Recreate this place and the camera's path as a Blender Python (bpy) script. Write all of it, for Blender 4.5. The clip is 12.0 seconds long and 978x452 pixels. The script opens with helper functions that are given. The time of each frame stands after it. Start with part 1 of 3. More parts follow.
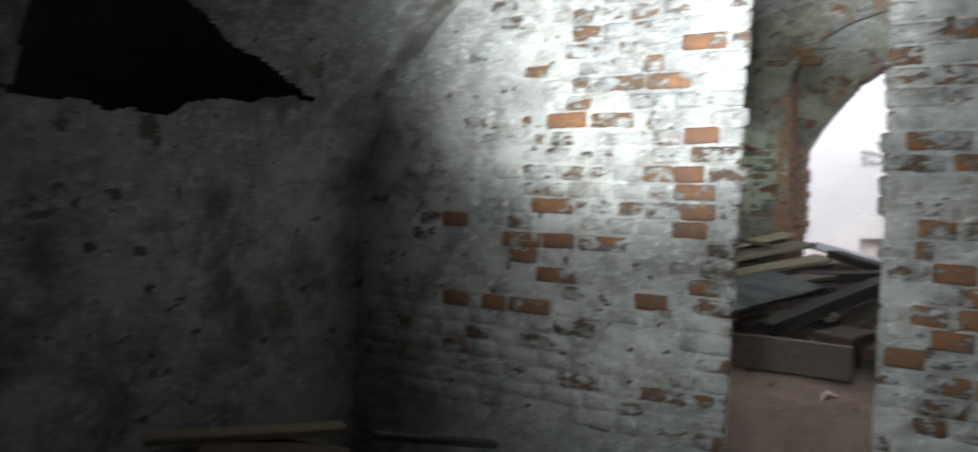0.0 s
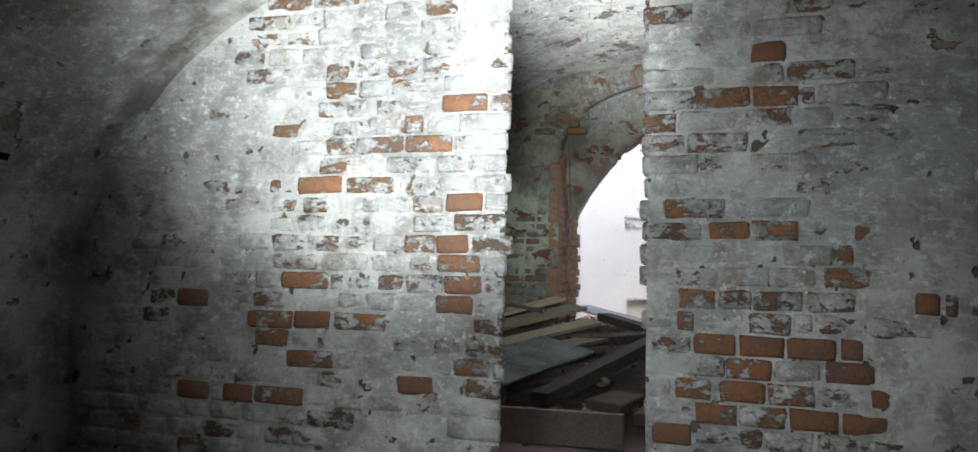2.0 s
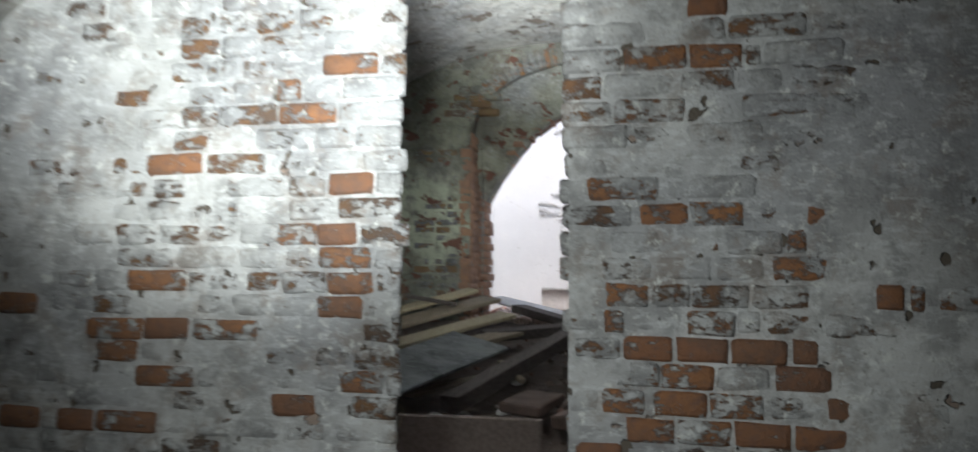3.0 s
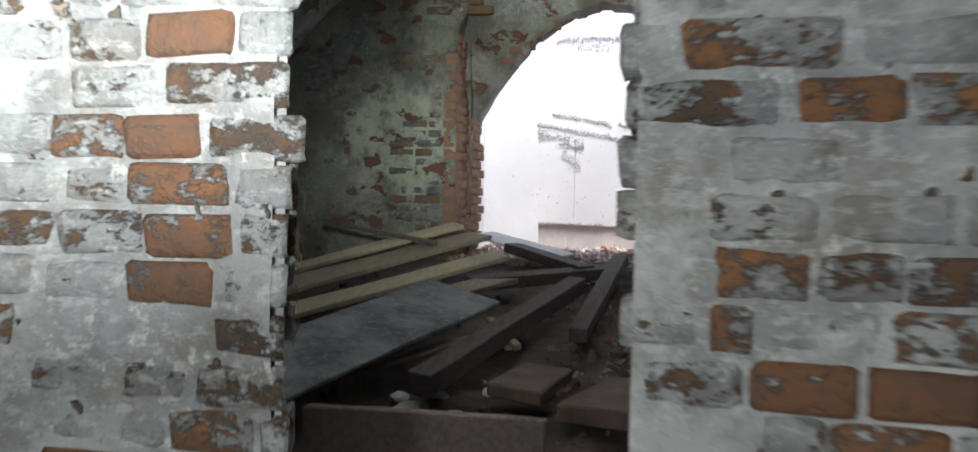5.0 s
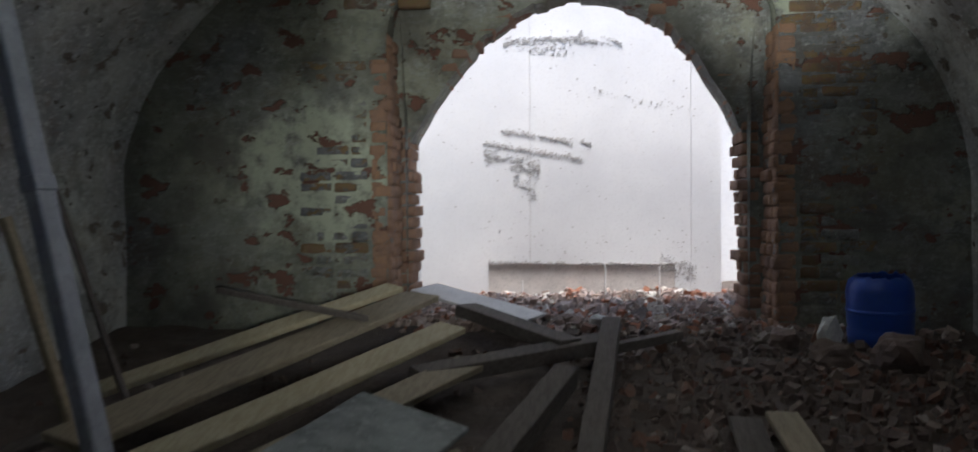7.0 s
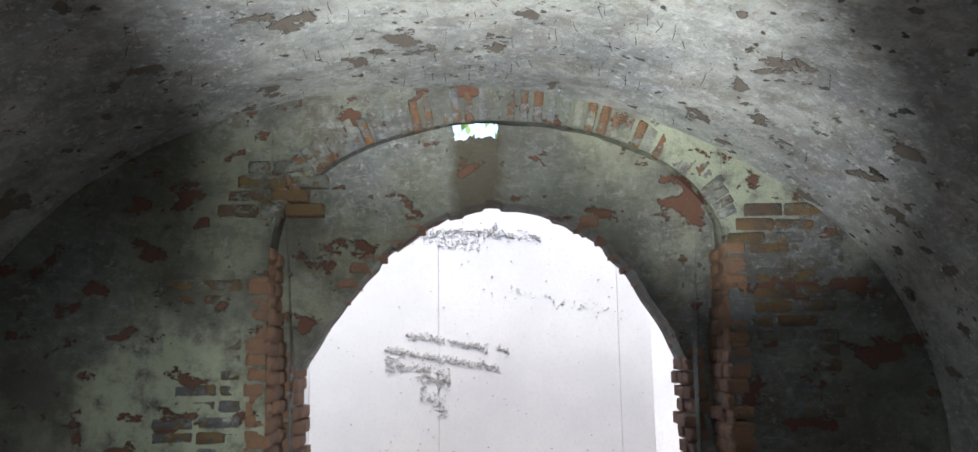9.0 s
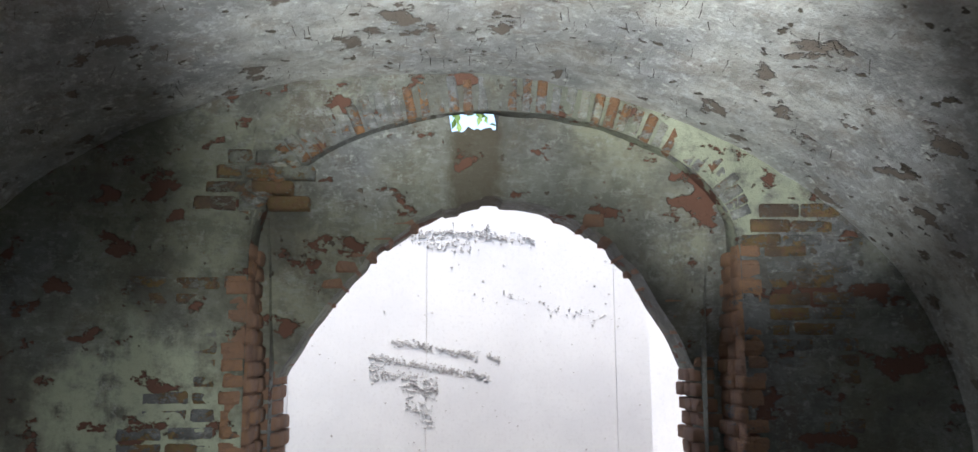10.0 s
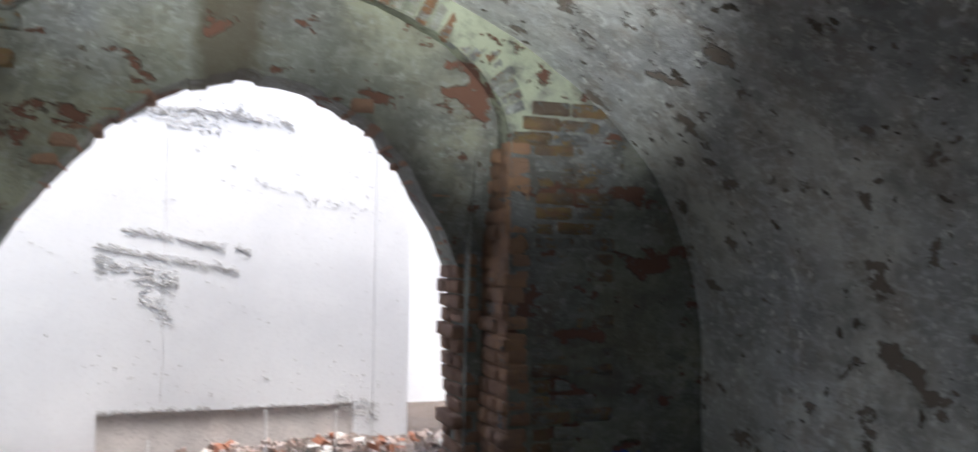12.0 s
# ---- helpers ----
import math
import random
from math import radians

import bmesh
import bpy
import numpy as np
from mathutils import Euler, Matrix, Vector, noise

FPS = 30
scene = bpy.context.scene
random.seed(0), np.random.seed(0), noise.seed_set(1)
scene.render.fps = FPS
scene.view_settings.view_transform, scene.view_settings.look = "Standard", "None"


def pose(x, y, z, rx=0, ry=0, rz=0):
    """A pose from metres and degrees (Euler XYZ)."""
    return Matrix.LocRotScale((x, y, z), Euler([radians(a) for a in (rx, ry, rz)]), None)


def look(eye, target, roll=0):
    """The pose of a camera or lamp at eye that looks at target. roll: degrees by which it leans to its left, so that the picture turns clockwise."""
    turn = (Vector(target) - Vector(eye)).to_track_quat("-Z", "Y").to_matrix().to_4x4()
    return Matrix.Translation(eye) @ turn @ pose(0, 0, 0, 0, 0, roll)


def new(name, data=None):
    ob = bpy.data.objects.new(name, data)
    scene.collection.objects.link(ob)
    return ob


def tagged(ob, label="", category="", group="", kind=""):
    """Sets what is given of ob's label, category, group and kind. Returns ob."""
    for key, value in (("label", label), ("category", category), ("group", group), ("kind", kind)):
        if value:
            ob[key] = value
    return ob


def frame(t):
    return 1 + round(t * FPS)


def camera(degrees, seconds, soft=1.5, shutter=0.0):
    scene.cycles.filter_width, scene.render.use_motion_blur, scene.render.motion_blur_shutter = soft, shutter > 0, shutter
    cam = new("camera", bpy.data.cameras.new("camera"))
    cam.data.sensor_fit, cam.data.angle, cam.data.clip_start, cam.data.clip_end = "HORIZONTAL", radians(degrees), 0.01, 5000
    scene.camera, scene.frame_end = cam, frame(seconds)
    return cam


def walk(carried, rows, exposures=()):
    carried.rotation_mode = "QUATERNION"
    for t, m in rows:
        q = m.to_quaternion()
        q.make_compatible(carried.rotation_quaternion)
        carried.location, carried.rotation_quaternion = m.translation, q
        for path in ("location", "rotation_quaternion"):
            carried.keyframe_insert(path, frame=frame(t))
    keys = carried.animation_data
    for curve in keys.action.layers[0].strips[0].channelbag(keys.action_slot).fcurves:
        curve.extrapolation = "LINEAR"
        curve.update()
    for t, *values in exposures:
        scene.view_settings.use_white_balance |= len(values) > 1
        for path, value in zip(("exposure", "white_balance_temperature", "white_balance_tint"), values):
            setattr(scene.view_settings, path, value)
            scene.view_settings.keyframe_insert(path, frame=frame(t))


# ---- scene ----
cam = camera(62.7, 12.0, shutter=0.5)
PATH = [
    (0, (0.061, 0.028, 1.514), (-1.031, 1.703, 1.481), 2.7),
    (0.5, (0.077, 0.081, 1.539), (-0.741, 1.906, 1.589), 2.0),
    (1, (0.077, 0.097, 1.556), (-0.648, 1.957, 1.685), 1.9),
    (1.5, (0.051, 0.154, 1.547), (-0.609, 2.037, 1.695), 1.8),
    (2, (0.019, 0.376, 1.558), (-0.602, 2.272, 1.704), 1.4),
    (2.5, (-0.024, 0.624, 1.588), (-0.609, 2.53, 1.736), 0.9),
    (3, (-0.063, 0.849, 1.584), (-0.479, 2.801, 1.705), 0.4),
    (3.2, (-0.096, 0.969, 1.582), (-0.455, 2.936, 1.65), 0.4),
    (4.8, (-0.228, 1.885, 1.612), (-0.617, 3.846, 1.563), 0.8),
    (5, (-0.305, 2.077, 1.615), (-0.698, 4.037, 1.558), 1.3),
    (5.5, (-0.394, 2.341, 1.634), (-0.799, 4.299, 1.584), -0.2),
    (6, (-0.555, 2.75, 1.678), (-0.949, 4.709, 1.606), -0.5),
    (6.5, (-0.615, 3.064, 1.729), (-1.019, 5.022, 1.67), -0.2),
    (6.7, (-0.671, 3.239, 1.768), (-0.994, 5.212, 1.719), -0.1),
    (8.3, (-0.756, 3.967, 2.432), (-0.804, 5.966, 2.444), -1.0),
    (8.5, (-0.739, 4.027, 2.467), (-0.746, 6.024, 2.585), -1.1),
    (9, (-0.826, 4.265, 2.463), (-0.778, 6.243, 2.751), -0.9),
    (9.5, (-0.879, 4.405, 2.464), (-0.792, 6.38, 2.766), -1.1),
    (10, (-0.926, 4.568, 2.44), (-0.82, 6.54, 2.755), -0.3),
    (10.5, (-0.959, 4.702, 2.435), (-0.856, 6.67, 2.775), -0.2),
    (11, (-0.995, 4.785, 2.441), (-0.854, 6.757, 2.742), 0.1),
    (11.5, (-1.025, 4.813, 2.425), (-0.587, 6.755, 2.615), 0.4),
    (12, (-0.922, 4.85, 2.443), (-0.223, 6.723, 2.502), 0.9),
]
walk(cam, [(t, look(eye, aim, lean)) for t, eye, aim, lean in PATH],
     ((0, 2.0), (1.0, 1.9), (3.2, 1.9), (5.0, 2.15), (5.5, 2.2), (6.0, 1.9), (6.7, 1.6), (8.3, 1.8), (10.5, 1.8), (12.0, 1.9)))

# ---- light ----
world = bpy.data.worlds.new("world")
scene.world = world
world.use_nodes = True
wn = world.node_tree.nodes
sky = wn.new("ShaderNodeTexSky")
sky.sky_type = "NISHITA"
sky.sun_disc = False
sky.sun_elevation = radians(58)
sky.sun_rotation = radians(200)
world.node_tree.links.new(sky.outputs[0], wn["Background"].inputs[0])
wn["Background"].inputs[1].default_value = 0.15

sun_data = bpy.data.lights.new("sun", "SUN")
sun_data.energy, sun_data.angle, sun_data.color = 3.4, radians(25), (1, 0.95, 0.9)
sun = new("sun", sun_data)
sun.matrix_world = look((0, 7.6, 10), (-0.5, 10.2, 1.5))


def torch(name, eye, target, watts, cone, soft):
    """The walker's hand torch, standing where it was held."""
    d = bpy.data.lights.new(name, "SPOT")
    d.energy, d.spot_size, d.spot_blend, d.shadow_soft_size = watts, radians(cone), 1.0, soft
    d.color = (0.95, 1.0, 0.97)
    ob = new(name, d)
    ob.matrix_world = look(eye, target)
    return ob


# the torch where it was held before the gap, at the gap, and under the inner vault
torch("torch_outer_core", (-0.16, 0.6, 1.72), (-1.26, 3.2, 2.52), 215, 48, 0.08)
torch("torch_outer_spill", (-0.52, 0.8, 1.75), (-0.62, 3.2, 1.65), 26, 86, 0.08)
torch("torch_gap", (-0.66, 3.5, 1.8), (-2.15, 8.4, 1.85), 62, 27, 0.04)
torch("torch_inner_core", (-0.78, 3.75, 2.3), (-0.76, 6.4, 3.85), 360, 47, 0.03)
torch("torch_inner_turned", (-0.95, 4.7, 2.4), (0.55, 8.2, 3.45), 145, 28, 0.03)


# ---- materials ----
class Mat:
    """A small builder of procedural materials on world-space noise."""

    def __init__(self, name, rough=0.9):
        self.m = bpy.data.materials.new(name)
        self.m.use_nodes = True
        self.t = self.m.node_tree
        self.n = self.t.nodes
        self.b = self.n["Principled BSDF"]
        self.b.inputs["Roughness"].default_value = rough
        self.pos = self.n.new("ShaderNodeNewGeometry").outputs["Position"]

    def link(self, a, b):
        self.t.links.new(a, b)

    def noise(self, scale, detail=4, rough=0.6, stretch=None, shift=0.0):
        src = self.pos
        if stretch or shift:
            mp = self.n.new("ShaderNodeMapping")
            mp.inputs["Scale"].default_value = stretch or (1, 1, 1)
            mp.inputs["Location"].default_value = (shift, shift * 0.7, shift * 1.3)
            self.link(src, mp.inputs[0])
            src = mp.outputs[0]
        t = self.n.new("ShaderNodeTexNoise")
        t.inputs["Scale"].default_value, t.inputs["Detail"].default_value = scale, detail
        t.inputs["Roughness"].default_value = rough
        self.link(src, t.inputs["Vector"])
        return t.outputs["Fac"]

    def ramp(self, src, lo, hi):
        r = self.n.new("ShaderNodeMapRange")
        r.interpolation_type = "SMOOTHSTEP"
        r.inputs["From Min"].default_value, r.inputs["From Max"].default_value = lo, hi
        self.link(src, r.inputs["Value"])
        return r.outputs[0]

    def math(self, op, a, b):
        m = self.n.new("ShaderNodeMath")
        m.operation = op
        for i, v in enumerate((a, b)):
            if isinstance(v, (int, float)):
                m.inputs[i].default_value = v
            else:
                self.link(v, m.inputs[i])
        return m.outputs[0]

    def mix(self, fac, a, b, kind="MIX"):
        m = self.n.new("ShaderNodeMix")
        m.data_type, m.blend_type = "RGBA", kind
        for s, v in ((m.inputs["Factor"], fac), (m.inputs["A"], a), (m.inputs["B"], b)):
            if isinstance(v, tuple):
                s.default_value = (*v, 1)
            elif isinstance(v, (int, float)):
                s.default_value = v
            else:
                self.link(v, s)
        return m.outputs["Result"]

    def random(self):
        return self.n.new("ShaderNodeObjectInfo").outputs["Random"]

    def island(self):
        return self.n.new("ShaderNodeNewGeometry").outputs["Random Per Island"]

    def axis(self, i):
        s = self.n.new("ShaderNodeSeparateXYZ")
        self.link(self.pos, s.inputs[0])
        return s.outputs[i]

    def done(self, colour, height=None, strength=0.5, distance=0.01):
        self.link(colour, self.b.inputs["Base Color"])
        if height is not None:
            bp = self.n.new("ShaderNodeBump")
            bp.inputs["Strength"].default_value, bp.inputs["Distance"].default_value = strength, distance
            self.link(height, bp.inputs["Height"])
            self.link(bp.outputs[0], self.b.inputs["Normal"])
        return self.m


def limewash(k, tint=(0.62, 0.63, 0.63), grime=0.65):
    """Old limewash: pale coat, grey dirt at two scales, mould spots."""
    tone = tint[1] / 0.63
    shade = lambda *c: tuple(q * tone for q in c)
    big, mid, fine = k.noise(1.1, 3, shift=3), k.noise(7, 6, 0.7, shift=11), k.noise(60, 4, 0.7)
    c = k.mix(k.ramp(big, 0.38, 0.6), tint, shade(0.40, 0.41, 0.43))
    c = k.mix(k.math("MULTIPLY", k.ramp(mid, 0.45, 0.62), grime), c, shade(0.22, 0.22, 0.225))
    c = k.mix(k.math("MULTIPLY", k.ramp(k.noise(4.5, 6, 0.75, shift=51), 0.5, 0.62), grime), c, shade(0.30, 0.25, 0.215))
    c = k.mix(k.ramp(k.noise(19, 5, 0.75, shift=31), 0.56, 0.66), c, shade(0.74, 0.76, 0.74))
    streak = k.ramp(k.noise(17, 7, 0.78, stretch=(1, 1, 2.4), shift=83), 0.52, 0.58)
    c = k.mix(k.math("MULTIPLY", streak, 0.45), c, shade(0.74, 0.77, 0.79))
    c = k.mix(k.ramp(fine, 0.56, 0.75), c, shade(0.3, 0.3, 0.28))
    return c, mid, fine


def brick_paint(name, bias, redness=1.0, dirt=0.45, dusty=0.0, tint=(0.62, 0.63, 0.63)):
    """Limewashed brick; the coat has flaked off some bricks."""
    k = Mat(name)
    coat, mid, fine = limewash(k, tint)
    r = k.random()
    body = k.mix(r, (0.46 * redness, 0.19, 0.075), (0.30 * redness, 0.125, 0.065))
    body = k.mix(k.ramp(k.noise(28, 4, 0.7, shift=5), 0.42, 0.7), body, (0.21, 0.115, 0.08))
    body = k.mix(k.math("MULTIPLY", k.ramp(k.noise(3.3, 5, shift=20), 0.45, 0.62), dirt), body, (0.12, 0.09, 0.075))
    body = k.mix(dusty, body, (0.34, 0.215, 0.165))
    smear = k.noise(15, 8, 0.8, stretch=(1, 1, 1.7), shift=2)
    patch = k.noise(5, 5, 0.7, stretch=(1, 1, 1.5), shift=8)
    e = k.math("ADD", k.math("MULTIPLY", r, 0.2), k.math("ADD", smear, k.math("MULTIPLY", patch, 0.7)))
    bare = k.ramp(e, bias - 0.02, bias + 0.07)
    col = k.mix(bare, coat, body)
    h = k.math("ADD", k.math("MULTIPLY", mid, 0.6), k.math("MULTIPLY", fine, 0.6))
    h = k.math("SUBTRACT", h, k.math("MULTIPLY", bare, 0.25))
    h = k.math("ADD", h, k.math("MULTIPLY", smear, 0.5))
    return k.done(col, h, 1.0, 0.018)


def plaster(name, tint, chip_colour, chip=0.62, green=0.0, mould=0.35, damp=None, grime=0.55, torch_pools=()):
    k = Mat(name)
    coat, mid, fine = limewash(k, tint, grime)
    chips = k.ramp(k.noise(4.2, 5, 0.62, stretch=(1, 1, 1.5), shift=40), chip, chip + 0.025)
    spots = k.ramp(k.noise(13, 3, 0.5, shift=17), 0.68, 0.7)
    col = coat
    if green:
        col = k.mix(k.math("MULTIPLY", k.ramp(k.noise(0.8, 3, shift=23), 0.35, 0.6), green), col, tuple(q * tint[1] / 0.5 for q in (0.36, 0.38, 0.27)))
    col = k.mix(k.math("MULTIPLY", k.ramp(k.noise(1.7, 5, 0.65, shift=61), 0.48, 0.64), mould), col, (0.10, 0.095, 0.085))
    if damp is not None:
        off = k.math("ABSOLUTE", k.math("SUBTRACT", k.axis(0), damp), 0)
        off = k.math("ADD", off, k.math("MULTIPLY", k.noise(9, 5, 0.7, stretch=(1, 1, 0.4), shift=71), 0.16))
        col = k.mix(k.math("MULTIPLY", k.ramp(off, 0.25, 0.16), 0.8), col, (0.10, 0.082, 0.055))
    # pale plaster rounds at the torch's aim points: part of its light, painted
    for x, z, r in torch_pools:
        dx, dz = k.math("SUBTRACT", k.axis(0), x), k.math("SUBTRACT", k.axis(2), z)
        far = k.math("SQRT", k.math("ADD", k.math("MULTIPLY", dx, dx), k.math("MULTIPLY", dz, dz)), 0)
        far = k.math("ADD", far, k.math("MULTIPLY", k.math("SUBTRACT", k.noise(4, 6, 0.7, shift=91), 0.5), 0.9))
        col = k.mix(k.math("MULTIPLY", k.ramp(far, r + 0.2, r - 0.12), k.ramp(mid, 0.7, 0.42)), col, (0.40, 0.43, 0.33))
    col = k.mix(chips, col, chip_colour)
    col = k.mix(spots, col, (0.13, 0.11, 0.09))
    h = k.math("SUBTRACT", k.math("ADD", k.math("MULTIPLY", mid, 0.7), k.math("MULTIPLY", fine, 0.45)), k.math("ADD", chips, spots))
    return k.done(col, h, 0.9, 0.018)


def simple(name, a, b, scale=8, fine=70, rough=0.85, bump=0.5, dist=0.006, stretch=None, c=None, metal=0.0):
    k = Mat(name, rough)
    n1, n2 = k.noise(scale, 5, 0.65, stretch), k.noise(fine, 4, 0.7, stretch)
    col = k.mix(k.ramp(n1, 0.35, 0.68), a, b)
    col = k.mix(k.math("MULTIPLY", k.ramp(n2, 0.5, 0.72), 0.6), col, c or tuple(x * 0.5 for x in a))
    k.b.inputs["Metallic"].default_value = metal
    return k.done(col, k.math("ADD", n1, n2), bump, dist)


def rubble_mat(name, pale, dark, brick=(0.30, 0.12, 0.07), white=(0.62, 0.58, 0.54)):
    k = Mat(name)
    r = k.island()
    col = k.mix(k.ramp(r, 0.0, 1.0), dark, pale)
    col = k.mix(k.ramp(r, 0.72, 0.74), col, brick)
    col = k.mix(k.ramp(r, 0.9, 0.91), col, white)
    col = k.mix(k.ramp(k.noise(40, 4), 0.5, 0.7), col, (0.16, 0.12, 0.10))
    return k.done(col, k.noise(60, 4), 0.6, 0.008)


M_BRICK_L = brick_paint("limewashed_brick", 1.02, 0.75, 0.85)
M_BRICK_R = brick_paint("limewashed_grey_brick", 1.04, 0.8, 0.8)
M_BRICK_BARE = brick_paint("bare_orange_brick", 0.86, 0.92, 0.4, 0.12)
# end wall courses: a darker wash tint and duller brick than the dividing wall
M_BRICK_IN = brick_paint("dark_wash_brick", 0.92, 0.6, 0.9, 0.0, (0.25, 0.26, 0.21))
M_VOUSS = brick_paint("arch_brick", 0.95, 0.8, 0.4, 0.1, (0.36, 0.355, 0.285))
M_REVEAL = brick_paint("dirty_brick_reveal", 0.76, 0.8, 0.7, 0.5, (0.27, 0.26, 0.22))
M_BARE = brick_paint("bare_broken_brick", 0.5, 0.85, 0.35, 0.7)
M_COAT = plaster("old_limewash", (0.60, 0.61, 0.61), (0.34, 0.27, 0.23), 0.64)
M_VAULT = plaster("vault_plaster", (0.70, 0.70, 0.68), (0.23, 0.195, 0.17), 0.60, 0.0, 0.3, grime=0.5)
M_VAULT_OUT = plaster("mouldy_plaster", (0.52, 0.53, 0.50), (0.19, 0.17, 0.15), 0.63, 0.0, 0.8)
# the end wall carries two painted pools of torchlight, left and upper right
M_END = plaster("green_plaster", (0.27, 0.28, 0.225), (0.15, 0.075, 0.055), 0.58, 0.5, 0.75, grime=0.9, torch_pools=((-2.3, 2.1, 0.42), (0.5, 3.45, 0.4)))
M_INFILL = plaster("rough_render", (0.36, 0.355, 0.285), (0.18, 0.09, 0.065), 0.60, 0.4, 0.6, damp=-0.78, grime=0.7)
# near-black colour puts the recess's inner shade into its walls despite the torch
M_SHAFT_SHADE = simple("shaft_shade", (0.07, 0.065, 0.06), (0.11, 0.10, 0.09), 4, 40, 0.95)
M_CONC = simple("cast_concrete", (0.65, 0.655, 0.68), (0.59, 0.595, 0.625), 1.6, 45, 0.8, 0.25, 0.003, c=(0.52, 0.52, 0.54))
M_CONC_LOW = simple("raw_concrete", (0.60, 0.56, 0.54), (0.50, 0.47, 0.46), 5, 50, 0.9, 0.5, 0.006)
M_GRIT = simple("exposed_gravel", (0.30, 0.29, 0.29), (0.42, 0.41, 0.41), 30, 90)
M_EARTH = simple("dusty_earth", (0.085, 0.066, 0.055), (0.13, 0.10, 0.085), 5, 45, 0.95, 0.9, 0.03, c=(0.05, 0.04, 0.033))
M_FLOOR = simple("dirt_floor", (0.085, 0.075, 0.068), (0.13, 0.115, 0.105), 4, 40, 0.95, 0.8, 0.02)
M_RUBBLE = rubble_mat("rubble", (0.50, 0.43, 0.40), (0.3, 0.22, 0.19))
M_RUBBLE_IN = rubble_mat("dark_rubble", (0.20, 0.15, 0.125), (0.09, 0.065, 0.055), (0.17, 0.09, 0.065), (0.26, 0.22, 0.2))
WOOD = (9, 1.2, 9)
M_WOOD = simple("weathered_wood", (0.31, 0.26, 0.185), (0.23, 0.19, 0.135), 5, 30, 0.8, 0.5, 0.006, WOOD)
M_WOOD_PALE = simple("pale_sawn_wood", (0.42, 0.37, 0.255), (0.34, 0.29, 0.19), 5, 30, 0.8, 0.4, 0.005, WOOD)
M_WOOD_DARK = simple("dark_old_wood", (0.125, 0.105, 0.095), (0.08, 0.067, 0.06), 5, 30, 0.85, 0.6, 0.006, WOOD)
M_SHEET = simple("fibre_cement", (0.27, 0.29, 0.29), (0.12, 0.125, 0.13), 4.0, 26, 0.9, 0.6, 0.005, c=(0.36, 0.38, 0.38))
M_WHITE = simple("white_board", (0.74, 0.73, 0.72), (0.62, 0.61, 0.60), 4, 40, 0.7, 0.3, 0.003)
M_STEEL = simple("galvanised_steel", (0.36, 0.38, 0.43), (0.26, 0.28, 0.32), 7, 60, 0.5, 0.2, 0.002, metal=0.25)
M_BLUE = simple("blue_plastic", (0.012, 0.055, 0.30), (0.02, 0.075, 0.36), 5, 60, 0.42, 0.15, 0.002, c=(0.03, 0.07, 0.2))
M_TILE = simple("fired_clay_slab", (0.16, 0.11, 0.09), (0.11, 0.08, 0.068), 9, 60)
M_FLAKE = simple("plaster_flakes", (0.50, 0.50, 0.48), (0.36, 0.36, 0.35), 14, 70)
M_STRAW = simple("dry_root", (0.30, 0.24, 0.15), (0.2, 0.155, 0.1), 12, 60)
M_ROOT = simple("dark_rootlet", (0.09, 0.075, 0.06), (0.06, 0.05, 0.04), 12, 60)
M_LEAF = simple("fresh_leaf", (0.13, 0.22, 0.04), (0.09, 0.16, 0.03), 8, 40, 0.6)
M_CABLE = simple("black_cable", (0.04, 0.04, 0.04), (0.06, 0.06, 0.06), 8, 40, 0.6)


# ---- mesh helpers ----
def mesh_ob(name, verts, faces, material, parent=None, smooth=False):
    me = bpy.data.meshes.new(name)
    me.from_pydata(verts, [], faces)
    me.materials.append(material)
    if smooth:
        me.shade_smooth()
    ob = new(name, me)
    if parent:
        ob.parent = parent
    return ob


def part(name, bm, material, parent=None, label="", smooth=False):
    me = bpy.data.meshes.new(name)
    bm.normal_update()
    bm.to_mesh(me)
    bm.free()
    me.materials.append(material)
    if smooth:
        me.shade_smooth()
    ob = new(name, me)
    if parent:
        ob.parent = parent
    if label:
        ob["label"] = label
    return ob


def box_bm(sx, sy, sz, bevel=0.004, jitter=0.0, seed=0, cuts=0):
    bm = bmesh.new()
    bmesh.ops.create_cube(bm, size=1)
    bmesh.ops.scale(bm, vec=(sx, sy, sz), verts=bm.verts)
    if cuts:
        axis = max(range(3), key=lambda i: (sx, sy, sz)[i])
        es = [e for e in bm.edges if abs((e.verts[0].co - e.verts[1].co)[axis]) > 1e-5]
        bmesh.ops.subdivide_edges(bm, edges=es, cuts=cuts)
    if bevel:
        es = [e for e in bm.edges if len(e.link_faces) == 2 and e.calc_face_angle() > 0.5]
        bmesh.ops.bevel(bm, geom=es, offset=bevel, segments=1, affect="EDGES")
    if jitter:
        for v in bm.verts:
            v.co += noise.noise_vector(v.co * 7 + Vector((seed * 3.1, seed, 0))) * jitter
    return bm


def fbm(x, y, z, s):
    return noise.noise((x * s, y * s, z * s)) + 0.5 * noise.noise((x * s * 2.1, y * s * 2.1, z * s * 2.1 + 7))


def grid_faces(nu, nv, skip=()):
    return [(i * nv + j, i * nv + j + 1, (i + 1) * nv + j + 1, (i + 1) * nv + j)
            for i in range(nu - 1) for j in range(nv - 1) if (i, j) not in skip]


